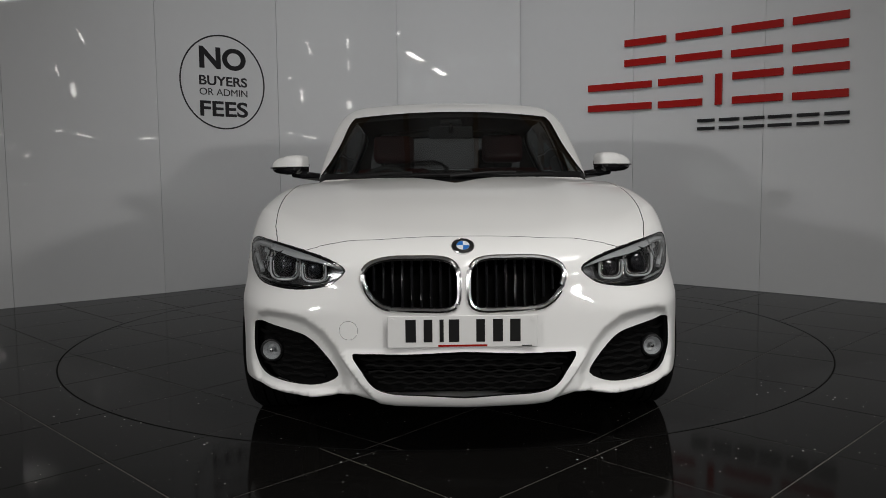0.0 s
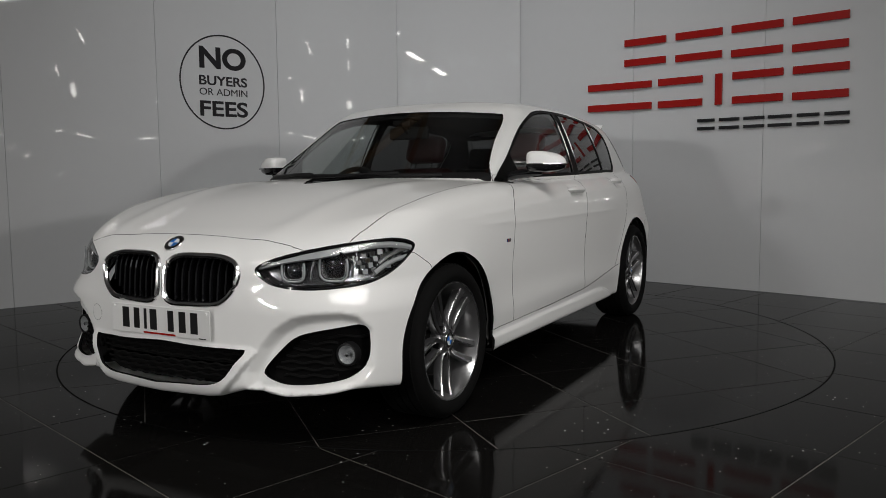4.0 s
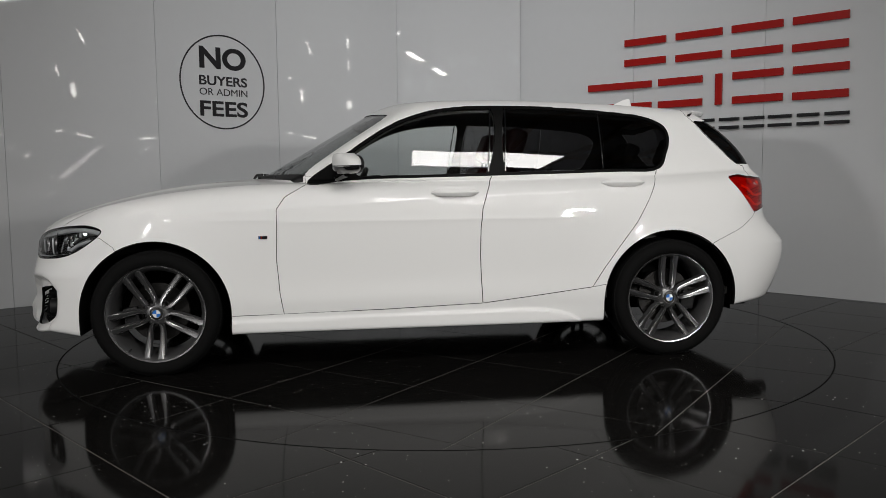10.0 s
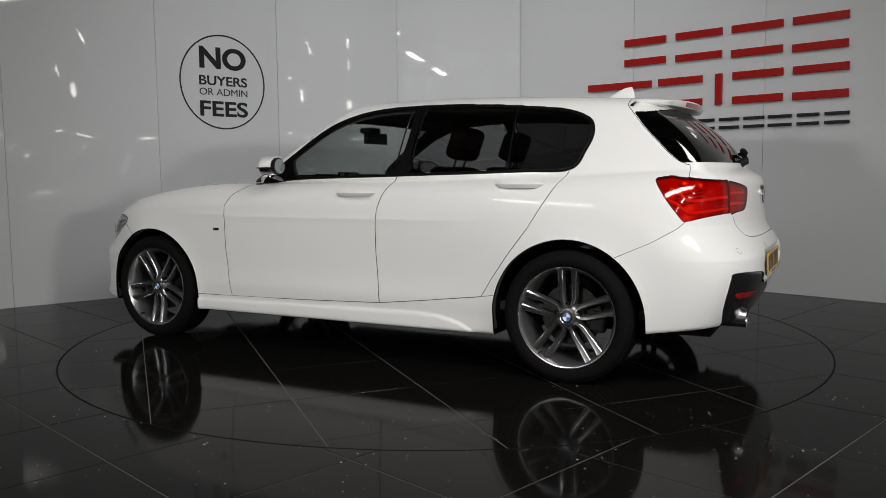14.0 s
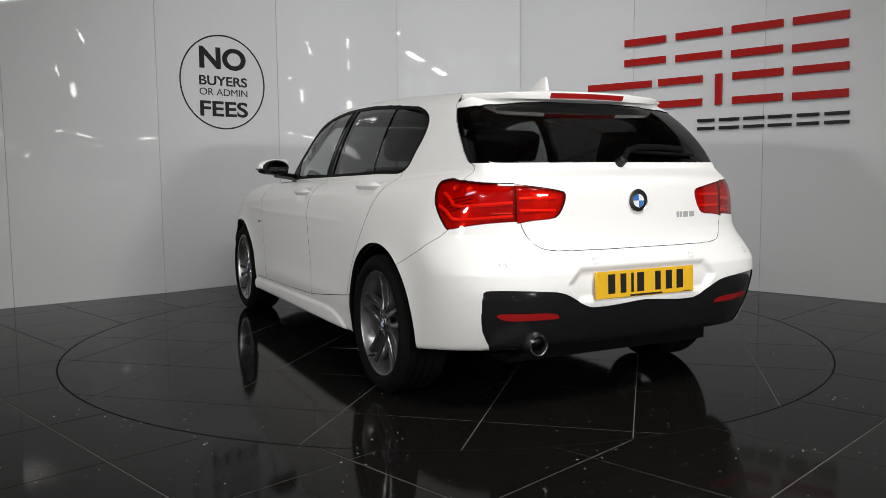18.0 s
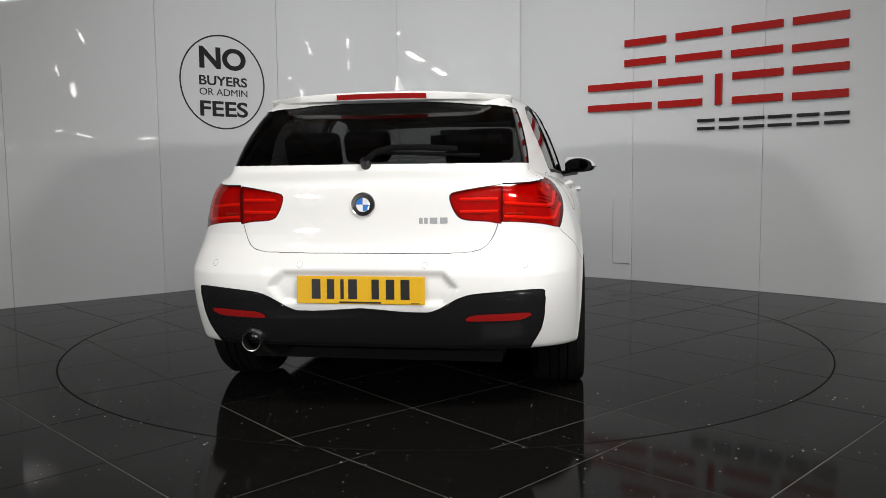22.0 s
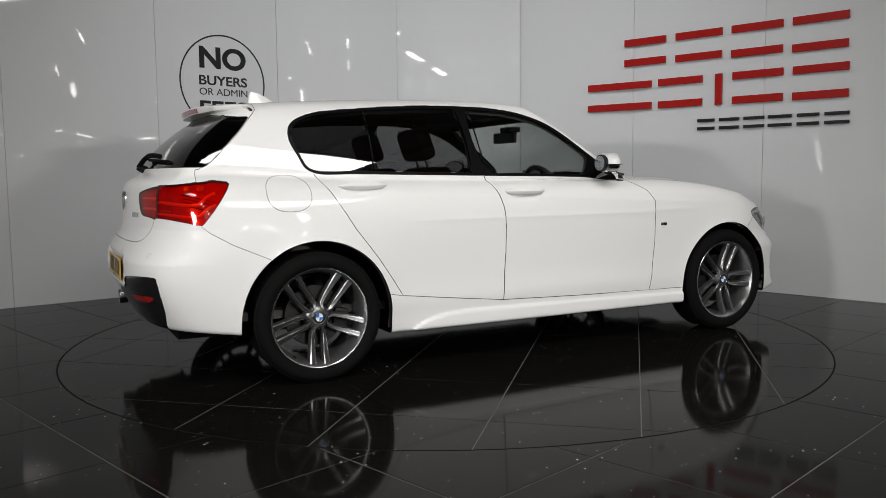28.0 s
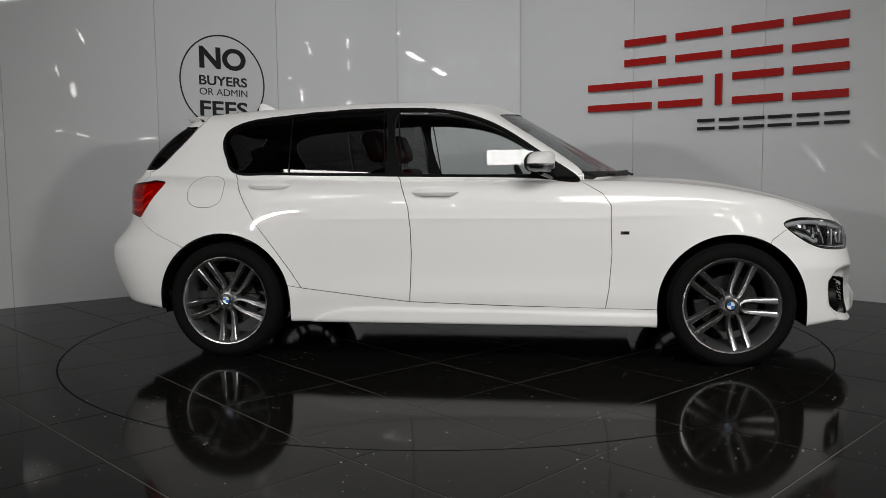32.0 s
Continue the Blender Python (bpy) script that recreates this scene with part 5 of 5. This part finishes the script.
for _s in (1, -1):
    sc = Matrix.Diagonal((1, _s, 1, 1))
    mm = pose(0.378, 0.885 * _s, 1.045, 0, 0, 19 * _s)
    bm = mirror_bm(0.001, True)
    bmesh.ops.transform(bm, matrix=sc, verts=bm.verts[:])
    bmesh.ops.recalc_face_normals(bm, faces=bm.faces[:])
    mir = part("door_mirror", bm, PAINT, car, "white door mirror with a black base", True, mm)
    bm = mirror_bm(-0.001, False)
    bmesh.ops.transform(bm, matrix=sc, verts=bm.verts[:])
    bmesh.ops.recalc_face_normals(bm, faces=bm.faces[:])
    part("mirror_base", bm, BLACK_GLOSS, mir, "gloss black mirror base", True)
    bm = tube_bm([(0.042 * math.cos(a) + 0.0215, _s * 0.104 * math.sin(a), -0.004) for a in (-0.1, 0.4, 0.8, 1.1, 1.35)], 0.0052, 8)
    part("indicator", bm, SILVER, mir, "clear indicator strip", True)
    bm = tube_bm([(0.0, -0.02 * _s, -0.036), (0.0, -0.10 * _s, -0.048), (0.0, -0.21 * _s, -0.062)], 0.022, 12)
    part("mirror_foot", bm, BLACK_GLOSS, mir, "", True)
    bm = disc_bm(1.0, 0.004, 40, 0.002)
    bmesh.ops.transform(bm, matrix=facing((-0.0365, 0.002 * _s, 0.006), (-1, 0, 0)) @ Matrix.Diagonal((0.094, 0.047, 3, 1)), verts=bm.verts[:])
    part("mirror_rim", bm, BLACK_PLASTIC, mir, "black mirror rim")
    bm = disc_bm(1.0, 0.003, 36)
    bmesh.ops.transform(bm, matrix=facing((-0.0495, -0.004 * _s, 0.006), (-1, 0, 0)) @ Matrix.Diagonal((0.082, 0.041, 1, 1)), verts=bm.verts[:])
    part("mirror_glass", bm, MIRROR, mir, "mirror glass")

# ---- cabin ----
def cushion(x0, x1, y0, y1, z0, z1, r, m=None):
    bm = box_bm(x0, x1, y0, y1, z0, z1, r, 4)
    if m is not None:
        bmesh.ops.transform(bm, matrix=m, verts=bm.verts[:])
    return bm


for _y in (0.36, -0.36):
    seat = part("front_seat", cushion(-0.32, 0.20, _y - 0.25, _y + 0.25, 0.36, 0.53, 0.06), RED_LEATHER, car, "red leather front seat", True)
    lean = Matrix.Translation((-0.30, _y, 0.50)) @ Matrix.Rotation(radians(-20), 4, "Y")
    part("backrest", cushion(-0.12, 0.02, -0.24, 0.24, -0.02, 0.58, 0.055, lean), RED_LEATHER, seat, "", True)
    part("headrest", cushion(-0.09, 0.015, -0.135, 0.135, 0.63, 0.81, 0.045, lean), RED_LEATHER, seat, "", True)
    for dy in (-0.06, 0.06):
        part("headrest_post", tube_bm([lean @ Vector((-0.04, dy, 0.56)), lean @ Vector((-0.04, dy, 0.66))], 0.006, 6), SILVER, seat)
bench = part("rear_bench", cushion(-1.28, -0.80, -0.60, 0.60, 0.36, 0.54, 0.06), BLACK_LEATHER, car, "dark leather rear bench", True)
lean = Matrix.Translation((-1.25, 0, 0.52)) @ Matrix.Rotation(radians(-22), 4, "Y")
part("backrest", cushion(-0.12, 0.02, -0.60, 0.60, -0.02, 0.56, 0.05, lean), BLACK_LEATHER, bench, "", True)
for dy in (-0.38, 0.38):
    part("headrest", cushion(-0.10, 0.0, dy - 0.13, dy + 0.13, 0.57, 0.74, 0.04, lean), BLACK_LEATHER, bench, "", True)
dash = part("dashboard", cushion(0.42, 0.86, -0.70, 0.70, 0.60, 0.945, 0.07), BLACK_PLASTIC, car, "black dashboard", True)
part("instrument_hood", cushion(0.40, 0.58, -0.52, -0.20, 0.90, 0.985, 0.035), BLACK_PLASTIC, dash, "", True)
part("screen", box_bm(0.45, 0.47, -0.11, 0.11, 0.945, 1.02, 0.006), BLACK_GLOSS, dash)
tilt = Matrix.Translation((0.31, -0.36, 0.865)) @ Matrix.Rotation(radians(-24), 4, "Y")
sw = part("steering_wheel", tube_bm([tilt @ Vector((0, 0.185 * math.cos(2 * math.pi * i / 32), 0.185 * math.sin(2 * math.pi * i / 32))) for i in range(32)], 0.016, 10, True), BLACK_LEATHER, car, "black steering wheel", True)
part("wheel_boss", cushion(-0.02, 0.04, -0.075, 0.075, -0.06, 0.06, 0.02, tilt), BLACK_PLASTIC, sw, "", True)
for a in (0, 180, 270):
    part("wheel_spoke", tube_bm([tilt @ Vector((0.01, 0.05 * math.cos(radians(a)), 0.05 * math.sin(radians(a)))), tilt @ Vector((0, 0.18 * math.cos(radians(a)), 0.18 * math.sin(radians(a))))], 0.014, 8), BLACK_PLASTIC, sw, "", True)
rv = part("rear_view_mirror", cushion(0.225, 0.255, -0.125, 0.125, 1.195, 1.265, 0.012), BLACK_PLASTIC, car, "", True)
part("mirror_stem", tube_bm([(0.255, 0, 1.235), (0.325, 0, 1.288)], 0.012, 8), BLACK_PLASTIC, rv)
part("sensor_box", cushion(0.235, 0.325, -0.06, 0.06, 1.265, 1.300, 0.014), BLACK_PLASTIC, rv)
for _s in (1, -1):
    part("sun_visor", cushion(-0.10, 0.06, 0.10 * _s if _s > 0 else -0.48, 0.48 if _s > 0 else -0.10, 1.325, 1.340, 0.006), LINING, car)
part("cabin_floor", box_bm(-1.9, 0.9, -0.74, 0.74, 0.31, 0.35), LINING, car)


# ---- signs on the wall ----
def wall_point(i, u, z, off=0.0):
    a, b = Vector((*WALL[i], 0)), Vector((*WALL[i + 1], 0))
    d = (b - a).normalized()
    n = Vector((d.y, -d.x, 0))
    if n.dot(EYE - a) < 0:
        n = -n
    return a + d * u + Vector((0, 0, z)) + n * off, n


def text_bm(words, width, height, depth, bold):
    data = bpy.data.curves.new("letters", "FONT")
    data.body, data.extrude, data.offset, data.align_x, data.align_y = words, 0.004, bold, "CENTER", "CENTER"
    tmp = bpy.data.objects.new("letters", data)
    me = bpy.data.meshes.new_from_object(tmp)
    bm = bmesh.new()
    bm.from_mesh(me)
    bpy.data.objects.remove(tmp)
    bpy.data.meshes.remove(me)
    lo = [min(v.co[k] for v in bm.verts) for k in range(3)]
    hi = [max(v.co[k] for v in bm.verts) for k in range(3)]
    for v in bm.verts:
        v.co = ((v.co.x - (lo[0] + hi[0]) / 2) * width / (hi[0] - lo[0]), (v.co.y - (lo[1] + hi[1]) / 2) * height / (hi[1] - lo[1]), (v.co.z - lo[2]) * depth / (hi[2] - lo[2]))
    return bm


p, n = wall_point(7, 0.562, 1.842)
fees = empty("round_sign", "round black-on-white wall notice about fees", "sign", facing(p + n * 0.001, n))
part("ring", lathe_bm([(0.418, 0.0), (0.418, 0.003), (0.405, 0.003), (0.405, 0.0)], 96, "Z", True), BLACK_SIGN, fees)
for words, y, w, h, bold in (("NO", 0.209, 0.455, 0.195, 0.035), ("BUYERS", 0.010, 0.470, 0.085, 0.022), ("OR ADMIN", -0.089, 0.470, 0.061, 0.0), ("FEES", -0.237, 0.470, 0.138, 0.024)):
    part("lettering", text_bm(words, w, h, 0.003, bold), BLACK_SIGN, fees, m=Matrix.Translation((0, y, 0)))


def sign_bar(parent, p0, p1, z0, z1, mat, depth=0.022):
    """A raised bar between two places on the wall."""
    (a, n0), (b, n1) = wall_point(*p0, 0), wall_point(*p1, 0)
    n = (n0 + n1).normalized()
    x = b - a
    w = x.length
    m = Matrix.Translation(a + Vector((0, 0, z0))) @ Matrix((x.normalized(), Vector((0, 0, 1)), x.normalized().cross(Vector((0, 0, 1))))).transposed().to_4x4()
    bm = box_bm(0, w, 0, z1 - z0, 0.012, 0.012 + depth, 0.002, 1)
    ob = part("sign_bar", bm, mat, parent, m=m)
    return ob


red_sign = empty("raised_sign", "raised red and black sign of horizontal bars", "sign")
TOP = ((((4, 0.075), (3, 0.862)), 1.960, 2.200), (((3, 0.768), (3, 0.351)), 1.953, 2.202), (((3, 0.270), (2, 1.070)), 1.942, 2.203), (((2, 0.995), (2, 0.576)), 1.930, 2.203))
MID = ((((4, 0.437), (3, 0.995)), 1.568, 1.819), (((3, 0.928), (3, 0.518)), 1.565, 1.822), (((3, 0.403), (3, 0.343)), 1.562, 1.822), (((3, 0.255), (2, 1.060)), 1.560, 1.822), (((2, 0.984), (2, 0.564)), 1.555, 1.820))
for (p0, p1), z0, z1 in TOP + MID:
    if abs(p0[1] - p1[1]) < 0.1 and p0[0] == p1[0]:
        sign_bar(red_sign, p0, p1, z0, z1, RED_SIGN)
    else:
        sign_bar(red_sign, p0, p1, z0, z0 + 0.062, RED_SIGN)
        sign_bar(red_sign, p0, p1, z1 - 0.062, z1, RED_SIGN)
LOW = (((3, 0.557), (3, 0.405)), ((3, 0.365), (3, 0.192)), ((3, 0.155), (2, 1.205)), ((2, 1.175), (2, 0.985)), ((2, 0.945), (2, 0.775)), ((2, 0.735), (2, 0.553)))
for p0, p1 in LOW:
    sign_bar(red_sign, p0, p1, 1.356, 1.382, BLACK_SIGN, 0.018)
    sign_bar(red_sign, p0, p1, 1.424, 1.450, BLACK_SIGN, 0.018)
p, n = wall_point(4, 0.10, 0.455)
hatch = tagged(part("access_hatch", box_bm(-0.085, 0.085, -0.302, 0.302, 0.0, 0.010, 0.002, 1), WALL_WHITE, m=facing(p + n * 0.0005, n)), "small flush white hatch in the wall panel", "hatch")


# ---- lights under the ceiling ----
for _x, _y, _a, _w, _l, _e in TUBES:
    big = _w > 0.4
    ob = empty("ceiling_light", "wide soft ceiling light box, lit, some added as fill" if big else "long white ceiling tube light, lit, some added as fill", "light", pose(_x, _y, 0, 0, 0, _a), group="ceiling lights")
    part("housing", box_bm(-_w / 2 - 0.03, _w / 2 + 0.03, -_l / 2 - 0.03, _l / 2 + 0.03, 3.95, 4.05, 0.01), DULL_WALL, ob)
    for y in (-0.4 * _l, 0.4 * _l):
        part("hanger", tube_bm([(0, y, 4.05), (0, y, 5.0)], 0.006, 6), DULL_WALL, ob)

# housing and hangers of the added wall fill light
wash = empty("wall_fill_light", "long white unseen fill light added over the stage, lit", "light")
part("housing", box_bm(-0.93, 0.93, -0.13, 0.13, 0.012, 0.09, 0.01), DULL_WALL, wash, m=look(WASH, WASH_AIM))
for _x in (-0.75, 0.75):
    part("hanger", tube_bm([(_x, WASH[1], 4.0), (_x, WASH[1], 5.0)], 0.006, 6), DULL_WALL, wash)


# ---- panel lights on stands ----
def panel_light(p):
    ob = empty("studio_light", "lit panel light on a black tripod stand", "light", group="panel lights on stands")
    x, y, z = p
    d = (Vector((0, 0.6, 1.15)) - Vector(p)).normalized()
    part("panel_back", box_bm(-0.38, 0.38, -0.15, 0.15, -0.07, -0.015, 0.01), MATT_BLACK, ob, m=facing(p, d))
    part("pole", tube_bm([(x, y, 0.45), (x, y, z - 0.13)], 0.016, 10), BLACK_PLASTIC, ob)
    for k in range(3):
        a = radians(120 * k + 20)
        part("leg", tube_bm([(x, y, 0.75), (x + 0.42 * math.cos(a), y + 0.42 * math.sin(a), 0.012)], 0.012, 8), BLACK_PLASTIC, ob)
    return ob


for _p in STANDS:
    panel_light(_p)


# ---- lamps and high windows of the hall ----
LAMP_GLOW = glow("lamp_glow", (1.0, 0.97, 0.92), 6.0)
WINDOW_GLOW = glow("daylit_glass", (0.93, 0.97, 1.0), 0.65)


def wall_lamp(y, z, w, h, tilt=0.0):
    ob = empty("wall_light", "small lit wall lamp on the hall wall", "light", Matrix.Translation((8.93, y, z)) @ Matrix.Rotation(radians(tilt), 4, "X"), group="lamps on the hall wall")
    part("lamp_back", box_bm(-0.02, 0.06, -w / 2 - 0.02, w / 2 + 0.02, -h / 2 - 0.02, h / 2 + 0.02, 0.01), DULL_WALL, ob)
    part("diffuser", box_bm(-0.035, -0.022, -w / 2, w / 2, -h / 2, h / 2, 0.004), LAMP_GLOW, ob, "lit white diffuser")


for _l in ((-8.10, 3.22, 0.11, 0.34, 12), (-7.80, 4.50, 0.05, 0.42, 25), (-8.55, 3.70, 0.03, 0.22, 10), (-7.85, 2.08, 0.50, 0.035, -12), (-8.6, 2.22, 0.20, 0.03, 8), (-6.03, 1.97, 0.42, 0.04, 3), (-10.05, 1.84, 0.25, 0.03, 30), (-9.6, 1.6, 0.06, 0.16, -25)):
    wall_lamp(*_l)
# lamps on a slim column beside the stage
column = empty("light_column", "slim grey column with three small lit lamps", "light", pose(6.66, -4.2, 0, 0, 0, 46.5))
part("column_shaft", box_bm(-0.05, 0.05, -0.04, 0.04, 0, 5.0, 0.006), DULL_WALL, column)
for _z, _w, _h in ((2.60, 0.10, 0.16), (3.49, 0.035, 0.20), (3.98, 0.04, 0.26)):
    part("column_lamp", box_bm(-_w / 2, _w / 2, 0.041, 0.07, _z - _h / 2, _z + _h / 2, 0.006), LAMP_GLOW, column, "small lit lamp")
rnd = random.Random(12)
for i in range(7):
    x = -4.2 + 0.62 * i
    for j, z in enumerate((3.75, 4.40)):
        if (i + j) % 3 != 2:
            wn = empty("high_window", "small high daylit window pane in the hall wall", "window", Matrix.Translation((x + 0.1 * j, -12.98, z)), group="high hall windows")
            _w, _h = rnd.uniform(0.08, 0.20), rnd.uniform(0.12, 0.26)
            lean = Matrix.Rotation(radians(rnd.uniform(-28, 10)), 4, "Y")
            part("frame", box_bm(-_w - 0.04, _w + 0.04, -0.02, 0.02, -_h - 0.04, _h + 0.04, 0.008), DULL_WALL, wn, m=lean)
            part("pane", box_bm(-_w, _w, 0.021, 0.026, -_h, _h), WINDOW_GLOW, wn, m=lean)


# ---- what moves ----
def motions():
    rows_car, rows_table = [], []
    for i in range(65):
        t = i * 0.5
        m = Matrix.Rotation(radians(-turn(t) - 90), 4, "Z")
        rows_table.append((t, m))
        rows_car.append((t, m @ Matrix.Translation((CX, CY, 0))))
    walk(table, rows_table)
    walk(car, rows_car)


motions()
